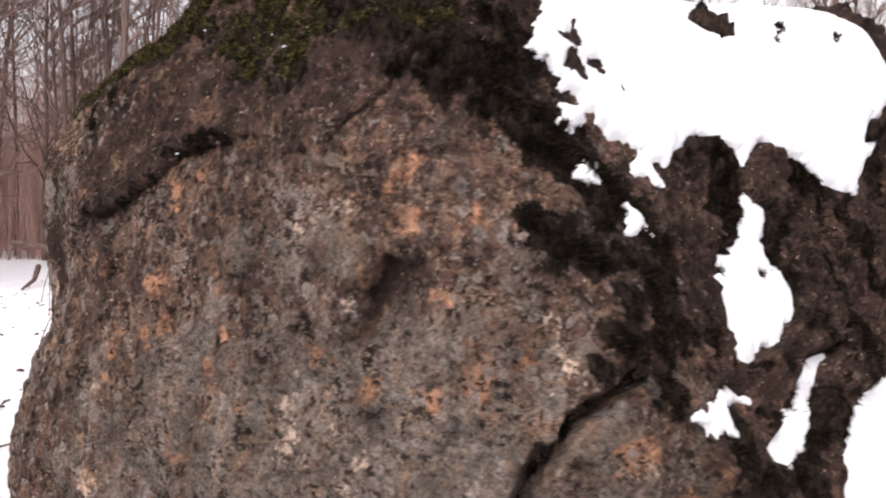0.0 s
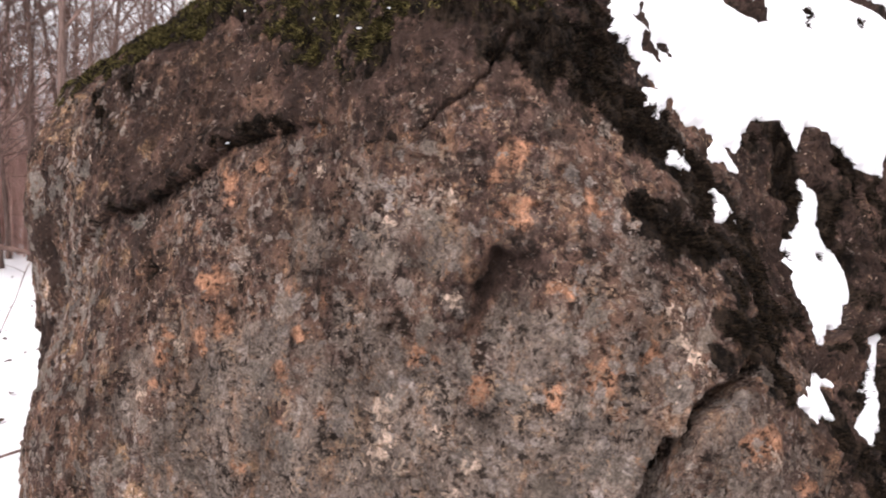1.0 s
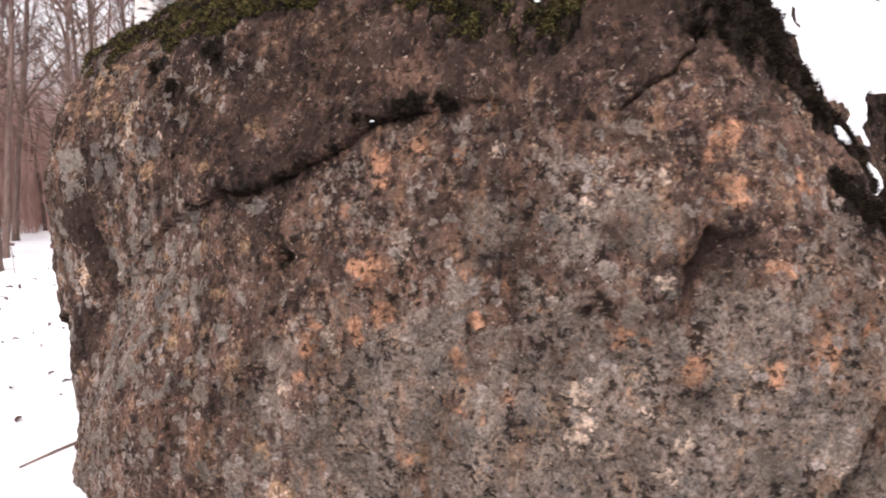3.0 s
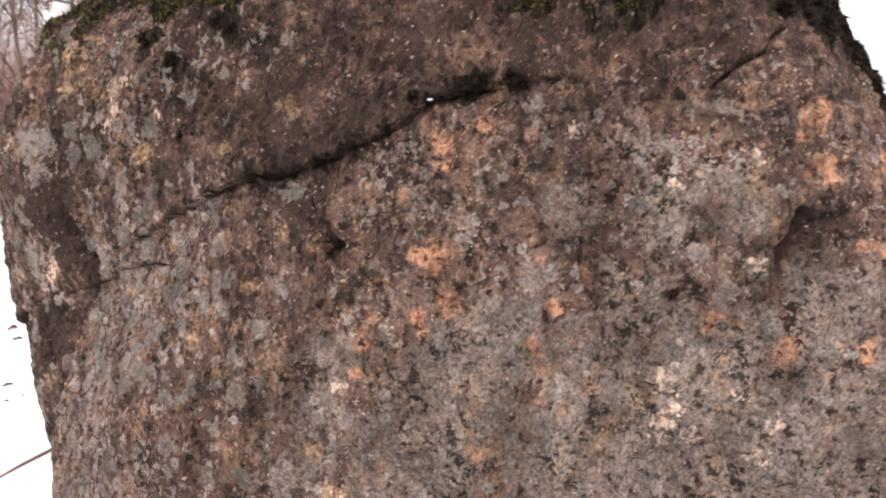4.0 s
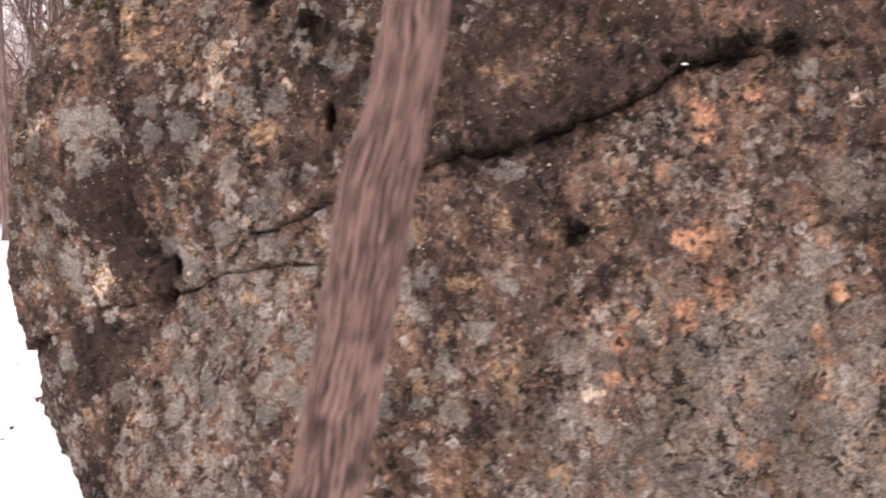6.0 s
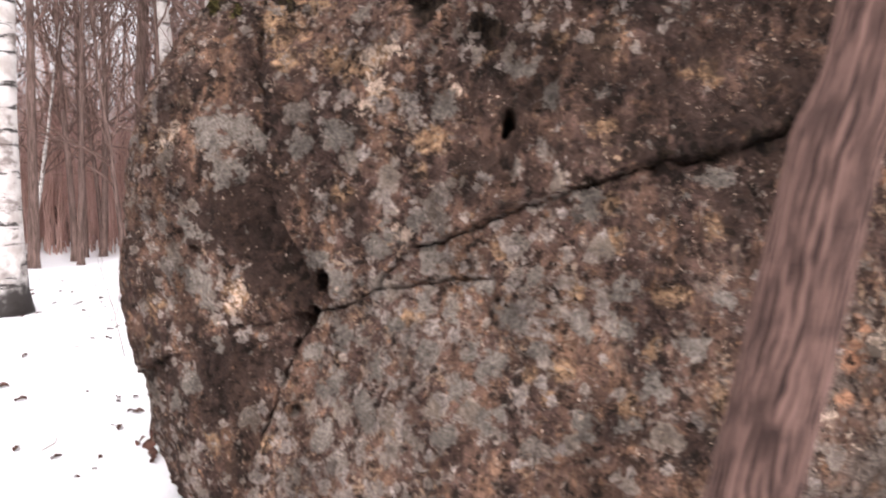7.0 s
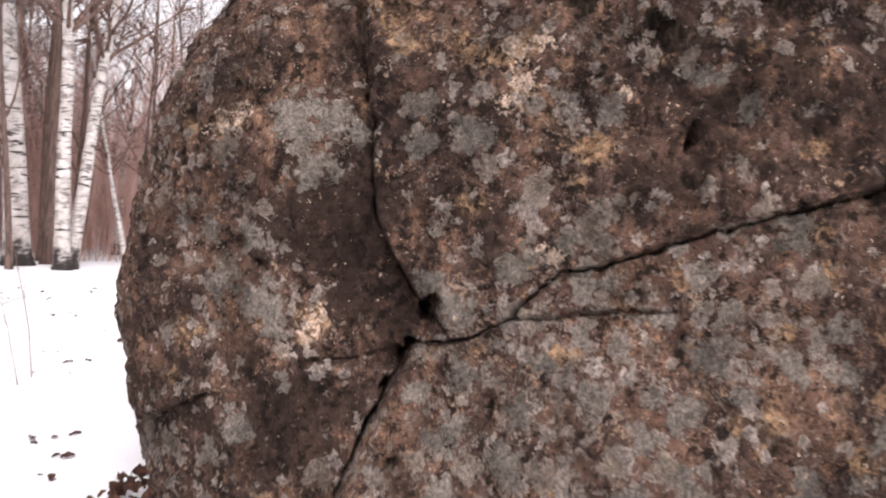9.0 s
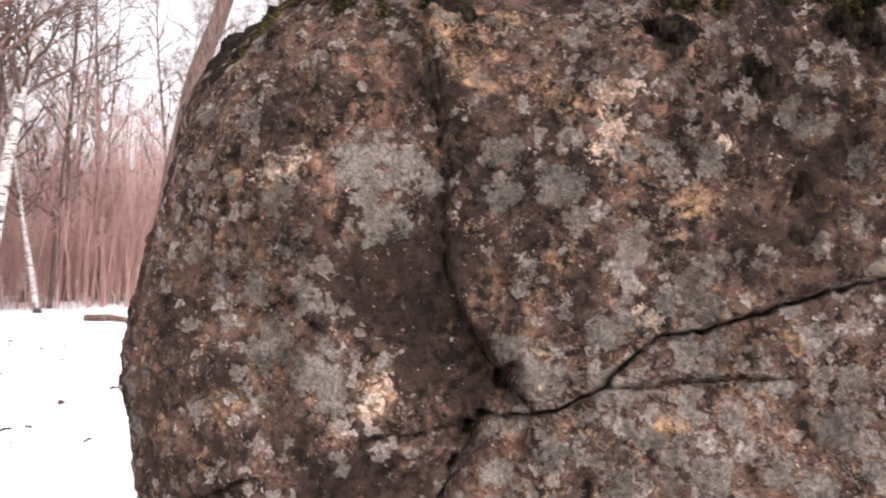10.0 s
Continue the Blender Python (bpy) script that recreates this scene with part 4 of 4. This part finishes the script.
def build_snow_crumbs():
    """Last crumbs of snow on the ledge and in the moss."""
    for k, (x, y, z) in enumerate(CRUMBS):
        rng = np.random.default_rng(500 + k)
        d = np.array((x, y, z)) - MIDDLE
        at = MIDDLE + d * (1 + 0.016 / np.linalg.norm(d))
        bm = bmesh.new()
        bmesh.ops.create_icosphere(bm, subdivisions=3, radius=1.0)
        long = rng.uniform(0.003, 0.009)
        along = math.atan2(d[0], -d[1])
        for q in bm.verts:
            c = q.co * (1 + 0.8 * noise.noise(q.co * 1.8 + Vector((k, 0, 0))))
            u, w, h = c.x * long, c.y * 0.004, c.z * 0.003
            q.co = (at[0] + u * math.cos(along) - w * math.sin(along), at[1] + u * math.sin(along) + w * math.cos(along), at[2] + h)
        me = bpy.data.meshes.new("snow_crumb")
        bm.to_mesh(me)
        bm.free()
        me.materials.append(SNOW)
        tagged(new("snow_crumb", me), "small crumb of white snow caught on the boulder", "snow", "snow on the boulder")


CRUMBS = [(-0.85, 2.98, 1.52), (-1.11, 3.19, 1.43), (-1.31, 3.48, 1.76), (-1.08, 3.43, 2.00), (-0.68, 2.99, 1.88), (-0.60, 2.83, 1.80), (-0.77, 3.08, 1.89), (-0.50, 2.75, 1.85)]
build_snow_crumbs()


# ---- trees ----
def wander(rng, start, direction, length, steps, bend, lift=0.0):
    pts, d = [start], direction.normalized()
    for _ in range(steps):
        d = (d + Vector(rng.normal(0, bend, 3)) + Vector((0, 0, lift))).normalized()
        pts.append(pts[-1] + d * (length / steps))
    return pts


def build_tree(seed, label, category, bark, height, radius, first_limb, limbs, droop=0.04, group="forest trees"):
    """A bare tree: a tapered trunk with a flared foot and a crown of limbs, branches and twigs."""
    rng = np.random.default_rng(seed)
    tree = tagged(new(category.replace(" ", "_")), label, category, group)
    v, f = [], []
    path = wander(rng, Vector((0, 0, -0.15)), Vector((0, 0, 1)), height, 14, 0.022, 0.05)
    radii = [radius * (1 - 0.88 * (i / 14) ** 0.9) * (1.45 if i == 0 else 1.0) for i in range(15)]
    path.insert(1, path[0].lerp(path[1], 0.35))
    radii.insert(1, radius * 1.05)
    tube(v, f, path, radii, 12)
    part("trunk", mesh_of("trunk", v, f, bark), tree)
    v, f = [], []
    for _ in range(limbs):
        t = first_limb + (0.98 - first_limb) * rng.random()
        k = t * 14
        i = min(int(k), 13)
        at = path[1:][i].lerp(path[1:][i + 1], k - i)
        turn = rng.random() * 2 * math.pi
        size = (1 - t) * 0.55 + 0.14
        limb = wander(rng, at, Vector((math.cos(turn), math.sin(turn), 0.75 + 0.5 * rng.random())), height * 0.30 * size + 0.5, 6, 0.13, 0.05)
        r0 = min(radius * 0.34 * (1.1 - t) + 0.008, 0.06)
        tube(v, f, limb, [r0 * (1 - 0.8 * j / 6) for j in range(7)], 5)
        for _ in range(5):
            j = 1 + int(rng.random() * 5)
            d = (limb[j + 1] - limb[j]).normalized() + Vector(rng.normal(0, 0.55, 3))
            twig = wander(rng, limb[j], d, height * 0.10 * size + 0.35, 4, 0.2, droop)
            tube(v, f, twig, [r0 * 0.42 * (1 - 0.75 * m / 4) + 0.002 for m in range(5)], 3)
            for _ in range(4):
                m = 1 + int(rng.random() * 3)
                d = (twig[m + 1] - twig[m]).normalized() + Vector(rng.normal(0, 0.6, 3))
                tube(v, f, wander(rng, twig[m], d, 0.25 + 0.35 * rng.random(), 2, 0.2, -droop), [0.005, 0.004, 0.002], 3)
    part("crown", mesh_of("crown", v, f, TWIG), tree, "bare brown branches")
    return tree


def stand(tree, x, y, size=1.0, turn=0.0, lean=(0.0, 0.0)):
    tree.matrix_basis = pose(x, y, float(ground_z(x, y)), lean[0], lean[1], 0) @ pose(0, 0, 0, 0, 0, turn) @ Matrix.Scale(size, 4)


def planted(tree, x, y, size, turn, lean):
    return copy_thing(tree, pose(x, y, float(ground_z(x, y)), lean[0], lean[1], 0) @ pose(0, 0, 0, 0, 0, turn) @ Matrix.Scale(size, 4))


WHITE = "white-barked birch with black scars, bare in winter"
BROWN = "tall bare grey-brown forest tree standing in snow"
birches = [build_tree(101 + k, WHITE, "birch tree", BIRCH, 15.0, r, 0.35, 26, -0.05, "birches") for k, r in enumerate((0.19, 0.25))]
bares = [build_tree(201 + k, BROWN, "bare tree", BARK, h, r, s, n) for k, (h, r, s, n) in enumerate(((14, 0.10, 0.25, 30), (16, 0.13, 0.35, 30), (11, 0.06, 0.15, 26), (13, 0.08, 0.3, 28)))]
stand(birches[0], -3.02, 11.2, 1.0, 0, (0, 0))
stand(birches[1], 0.76, 19.1, 1.0, 40, (0, -1))
for x, y, size, turn, lean in ((1.20, 18.0, 0.8, 10, (0, -2)), (1.38, 18.2, 0.75, 90, (0, 6)), (3.18, 19.86, 0.36, 200, (0, -9)), (-2.2, 20.0, 0.34, 30, (0, 8)), (4.6, 24, 0.6, 70, (0, 3))):
    planted(birches[0], x, y, size, turn, lean)
stand(bares[0], -2.28, 17.9, 1.0, 0)
stand(bares[1], 0.07, 20.4, 1.15, 60)
stand(bares[2], -1.03, 20.7, 1.2, 130)
stand(bares[3], -5.4, 12.5, 1.0, 10)
rng = np.random.default_rng(12)
spots_taken = []
while len(spots_taken) < 150:
    far = 11.5 + 26 * rng.random() ** 0.8
    way = radians(rng.uniform(-44, 40))
    x, y = -2.5 + far * math.sin(way), 1.5 + far * math.cos(way)
    if way > radians(17) and (far < 20 or rng.random() < 0.6):
        continue
    if y > 11 and all((x - a) ** 2 + (y - b) ** 2 > 0.5 for a, b in spots_taken) and (y > 18 or x < -4.4 or x > 3.5):
        spots_taken.append((x, y))
for x, y in spots_taken:
    planted(bares[int(rng.choice(4, p=(0.07, 0.03, 0.52, 0.38)))], x, y, 0.65 + 0.45 * rng.random(), 360 * rng.random(), (rng.normal(0, 2), rng.normal(0, 2.5)))
for k in range(34):
    way, far = radians(60 + 240 * k / 33 + rng.normal(0, 2)), rng.uniform(9, 22)
    planted(bares[k % 4], -1 + far * math.sin(way), 3 + far * math.cos(way), 0.8 + 0.4 * rng.random(), 360 * rng.random(), (rng.normal(0, 2), rng.normal(0, 2)))


def many_tubes(paths, radii, sides=3):
    """Places and corners of many thin tubes at once, from paths (n, k, 3)."""
    n, k = paths.shape[:2]
    d = np.gradient(paths, axis=1)
    d /= np.linalg.norm(d, axis=2)[..., None]
    a = np.cross(d, (0.93, 0.17, 0.31))
    a /= np.linalg.norm(a, axis=2)[..., None]
    b = np.cross(d, a)
    turn = 2 * np.pi * np.arange(sides) / sides
    ring = a[:, :, None] * np.cos(turn)[:, None] + b[:, :, None] * np.sin(turn)[:, None]
    v = paths[:, :, None] + ring * np.asarray(radii)[:, None, None]
    i = np.arange(n * k * sides).reshape(n, k, sides)
    j = np.roll(i, -1, 2)
    return v.reshape(-1, 3), np.stack([i[:, :-1], j[:, :-1], j[:, 1:], i[:, 1:]], -1).reshape(-1, 4)


def many_wander(rng, start, way, length, steps, bend):
    path, d = [start], way / np.linalg.norm(way, axis=1)[:, None]
    for _ in range(steps):
        d = d + rng.normal(0, bend, d.shape)
        d /= np.linalg.norm(d, axis=1)[:, None]
        path.append(path[-1] + d * (length / steps)[:, None])
    return np.stack(path, 1)


def build_leaning_tree():
    """A dark slender tree leaning beyond the boulder."""
    rng = np.random.default_rng(19)
    tree = tagged(new("leaning_tree"), "dark leaning bare tree standing in snow beyond the boulder", "tree")
    path = [Vector(q) for q in ((3.15, 15.6, float(ground_z(3.15, 15.6)) - 0.1), (3.19, 15.5, 1.2), (3.23, 15.3, 2.4), (3.31, 14.8, 4.3), (3.42, 14.4, 5.2), (3.6, 13.9, 6.6), (3.8, 13.4, 8.2), (4.0, 13.0, 10.0))]
    v, f = [], []
    tube(v, f, path, [0.20, 0.165, 0.155, 0.145, 0.135, 0.11, 0.07, 0.015], 12)
    part("trunk", mesh_of("trunk", v, f, BARK), tree)
    for k in (5, 6, 6):
        v, f = [], []
        tube(v, f, wander(rng, path[k], Vector((rng.normal(0, 1), rng.normal(0, 1), 1.2)), 1.9, 5, 0.12), [0.014, 0.011, 0.008, 0.006, 0.004, 0.002], 5)
        part("branch", mesh_of("branch", v, f, TWIG), tree, "thin bare branch")


build_leaning_tree()


def build_thicket():
    """Thin upright stems far between the trees, with side shoots and fine twigs."""
    rng = np.random.default_rng(77)
    n = 8500
    far, way = rng.uniform(21, 46, n), np.radians(rng.uniform(-48, 44, n))
    x, y = -2.5 + far * np.sin(way), 1.5 + far * np.cos(way)
    h = rng.uniform(2.5, 7.0, n)
    stems = many_wander(rng, np.stack([x, y, ground_z(x, y) - 0.1], -1), np.stack([rng.normal(0, 0.07, n), rng.normal(0, 0.07, n), np.ones(n)], -1), h, 4, 0.06)
    v, f = many_tubes(stems, [0.020, 0.016, 0.012, 0.008, 0.003])
    for shoot in range(6):
        at = stems[np.arange(n), rng.integers(1, 4, n)]
        side = many_wander(rng, at, np.stack([rng.normal(0, 0.5, n), rng.normal(0, 0.5, n), np.full(n, 0.8)], -1), h * rng.uniform(0.15, 0.35, n), 2, 0.15)
        v2, f2 = many_tubes(side, [0.009, 0.006, 0.002])
        v, f = np.concatenate([v, v2]), np.concatenate([f, f2 + len(v)])
    tagged(new("thicket", mesh_of("thicket", v, f, HAZY_THICKET)), "reddish brown leafless undergrowth, paled for haze, between the far trees", "undergrowth", kind="stuff")


build_thicket()


def build_sapling():
    """The slim trunk close to the boulder, with one thin side twig."""
    rng = np.random.default_rng(5)
    tree = tagged(new("slim_tree"), "slim young tree with ridged reddish bark beside the boulder", "tree")
    zs, ts = np.arange(-0.6, 6.1, 0.008), np.linspace(0, 2 * math.pi, 161)[:-1]
    z, t = np.meshgrid(zs, ts, indexing="ij")
    slim = 1 / (1 + np.exp(-(z - 1.17) / 0.025))
    r = (0.067 - 0.006 * (z + 0.6)) * (1 - 0.14 * slim) + 0.03 * np.exp(-(z + 0.6) / 0.12) + 0.004 * np.exp(-((z - 1.15) / 0.04) ** 2)
    spot = np.stack([np.cos(t) * 1.6, np.sin(t) * 1.6, z * 9.0], -1).reshape(-1, 3)
    knots = np.stack([np.cos(t) * 4.0, np.sin(t) * 4.0, z * 26.0], -1).reshape(-1, 3)
    curl = np.stack([np.cos(t) * 2.5, np.sin(t) * 2.5, z * 40.0], -1).reshape(-1, 3)
    wave = np.sin(28 * t + 2.4 * fbm(spot, 1.0, 2, 91).reshape(z.shape) + 1.9 * vnoise(curl, 93).reshape(z.shape))
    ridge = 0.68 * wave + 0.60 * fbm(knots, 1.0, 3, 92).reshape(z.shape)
    r = r + 0.0034 * ridge
    v = np.stack([-2.512 + 0.153 * (z - 1) + 0.008 * np.sin(2.3 * z) + 0.012 * slim + r * np.cos(t), 2.615 - 0.15 * (z - 1) - 0.008 * slim + r * np.sin(t), z], -1).reshape(-1, 3)
    i = np.arange(len(v)).reshape(z.shape)
    i = np.concatenate([i, i[:, :1]], 1)
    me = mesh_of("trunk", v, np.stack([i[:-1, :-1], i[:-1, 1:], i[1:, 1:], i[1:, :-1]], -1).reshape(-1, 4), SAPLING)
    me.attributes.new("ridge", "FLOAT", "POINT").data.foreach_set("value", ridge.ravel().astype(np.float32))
    part("trunk", me, tree)
    for z in (1.42, 2.6, 3.1, 3.5, 3.9, 4.3, 4.7, 5.1, 5.5, 5.8):
        v, f = [], []
        at = Vector((-2.512 + 0.153 * (z - 1), 2.615 - 0.15 * (z - 1), z))
        d = Vector((-0.55, 0.75, 0.10)) if z < 2 else Vector((rng.normal(0, 1), rng.normal(0, 1), 0.9))
        limb = wander(rng, at, d, 0.5 if z < 2 else 1.3, 6, 0.05, 0.02)
        tube(v, f, limb, [(0.004 if z < 2 else 0.013) * (1 - 0.75 * j / 6) for j in range(7)], 5)
        branch = part("branch", mesh_of("branch", v, f, TWIG), tree, "thin bare twig")
        if z > 2:
            for j in range(1, 6):
                v, f = [], []
                tube(v, f, wander(rng, limb[j], Vector((rng.normal(0, 1), rng.normal(0, 1), 0.7)), 0.5, 3, 0.2), [0.005, 0.004, 0.003, 0.001], 3)
                part("twig", mesh_of("twig", v, f, TWIG), branch)


build_sapling()


# ---- litter on the snow ----
def leaf_mesh(seed, size):
    rng = np.random.default_rng(seed)
    v, f = [], []
    for i in range(7):
        t = i / 6
        w = size * 0.33 * math.sin(math.pi * min(t * 0.93 + 0.05, 1)) * (1 + 0.25 * (i % 2))
        for s in (-1, 0, 1):
            v.append((size * (t - 0.5), s * w, size * (0.22 * abs(s) * rng.uniform(0.4, 1.2) + 0.1 * math.sin(3 * t) + 0.02)))
    for i in range(6):
        for s in (0, 1):
            k = i * 3 + s
            f.append((k, k + 3, k + 4, k + 1))
    return mesh_of("fallen_leaf", v, f, LEAF)


leaf_shapes = [leaf_mesh(300 + k, 0.085) for k in range(5)]
rng = np.random.default_rng(31)
for k in range(430):
    far, way = 3.2 + 10 * rng.random() ** 1.3, radians(rng.uniform(-42, 30))
    x, y = -3.2 + far * math.sin(way), 2.4 + far * math.cos(way)
    if (x - 0) ** 2 + (y - 5.2) ** 2 < 9.6:
        continue
    ob = tagged(new("fallen_leaf", leaf_shapes[k % 5]), "curled brown dead leaf on the snow", "leaf", "leaves on the snow")
    s = rng.uniform(0.3, 1.0)
    ob.matrix_basis = pose(x, y, float(ground_z(x, y)) + 0.005, rng.normal(0, 15), rng.normal(0, 15), 360 * rng.random()) @ Matrix.Diagonal((s, s * rng.uniform(0.5, 1), s, 1))


def lay(name, path, radii, label, category, group="", mat=TWIG):
    """A bent stick through the given places."""
    v, f = [], []
    tube(v, f, path, radii, 6)
    return tagged(new(name, mesh_of(name, v, f, mat)), label, category, group)


def rest(x, y, lift=0.0):
    return Vector((x, y, float(ground_z(x, y)) + lift))


lay("stick", [rest(-2.90, 4.90, 0.02), rest(-2.76, 5.07, 0.05), rest(-2.60, 5.22, 0.07), rest(-2.45, 5.40, 0.10)], [0.006, 0.009, 0.011, 0.012], "thin dark stick sticking out of the snow beside the boulder", "stick")
lay("fallen_branch", [rest(2.90, 17.3, 0.05), rest(3.1, 16.8, 0.08), rest(3.3, 16.2, 0.04)], [0.07, 0.06, 0.04], "dark fallen branch lying on the snow", "branch")
lay("fallen_branch", [rest(-7.6, 14.3, 0.3), rest(-7.2, 13.4, 0.12), rest(-6.8, 12.3, 0.02)], [0.05, 0.04, 0.02], "dark fallen branch lying on the snow", "branch")
lay("fallen_branch", [rest(-9.4, 16.6, 0.6), rest(-7.9, 16.2, 0.5), rest(-6.2, 16.0, 0.15)], [0.07, 0.06, 0.03], "dark fallen branch lying on the snow", "branch")
rng = np.random.default_rng(57)
for x, y, h in ((-2.11, 10.4, 0.9), (-2.24, 8.62, 1.15), (-2.17, 10.1, 0.35), (-2.37, 8.46, 0.9), (-0.81, 11.1, 0.45), (-0.37, 13.6, 0.6), (0.4, 15.0, 0.7), (-4.38, 8.26, 1.7), (-4.94, 9.57, 1.3), (-5.6, 10.6, 1.5), (-1.2, 13.0, 0.5), (1.6, 15.5, 0.6), (-3.6, 13.5, 0.8), (-5.0, 12.0, 1.2)):
    stem = tagged(new("seedling"), "thin leafless seedling poking out of the snow", "seedling", "seedlings in the snow")
    v, f = [], []
    path = wander(rng, rest(x, y, -0.05), Vector((rng.normal(0, 0.12), rng.normal(0, 0.12), 1)), h, 6, 0.07)
    r0 = 0.002 + 0.003 * h
    tube(v, f, path, [r0 * (1 - 0.8 * k / 6) for k in range(7)], 5)
    part("stem", mesh_of("stem", v, f, TWIG), stem)
    for k in (3, 4, 5):
        v, f = [], []
        tube(v, f, wander(rng, path[k], Vector((rng.normal(0, 0.8), rng.normal(0, 0.8), 0.6)), h * 0.25, 3, 0.15), [r0 * 0.45, r0 * 0.35, r0 * 0.25, 0.001], 4)
        part("twig", mesh_of("twig", v, f, TWIG), stem)
for k in range(20):
    far, way = 3.5 + 11 * rng.random(), radians(rng.uniform(-42, 30))
    x, y = -3.2 + far * math.sin(way), 2.4 + far * math.cos(way)
    if x ** 2 + (y - 5.2) ** 2 < 9.6:
        continue
    d = rng.random() * math.pi
    n = rng.uniform(0.04, 0.14)
    lay("fallen_twig", [rest(x - n * math.cos(d), y - n * math.sin(d), 0.0), rest(x, y, 0.02), rest(x + n * math.cos(d + 0.9), y + n * math.sin(d + 0.9), 0.04)], [0.003, 0.0035, 0.0015], "thin dark twig lying on the snow", "twig", "twigs on the snow")


def build_leaf_clump():
    """A heap of curled dead leaves at the foot of the boulder."""
    rng = np.random.default_rng(8)
    v, f = [], []
    src = leaf_shapes[1]
    for _ in range(45):
        x, y = -2.50 + rng.normal(0, 0.09), 6.32 + rng.normal(0, 0.09)
        m = Matrix.Translation(rest(x, y, 0.015 + 0.15 * rng.random() * math.exp(-((x + 2.5) ** 2 + (y - 6.32) ** 2) / 0.03))) @ pose(0, 0, 0, rng.normal(0, 45), rng.normal(0, 45), 360 * rng.random()) @ Matrix.Scale(rng.uniform(0.5, 1.1), 4)
        k = len(v)
        v += [m @ q.co for q in src.vertices]
        f += [tuple(k + n for n in q.vertices) for q in src.polygons]
    tagged(new("leaf_clump", mesh_of("leaf_clump", v, f, LEAF)), "heap of dark reddish dead leaves against the boulder foot", "leaf heap", kind="stuff")


build_leaf_clump()
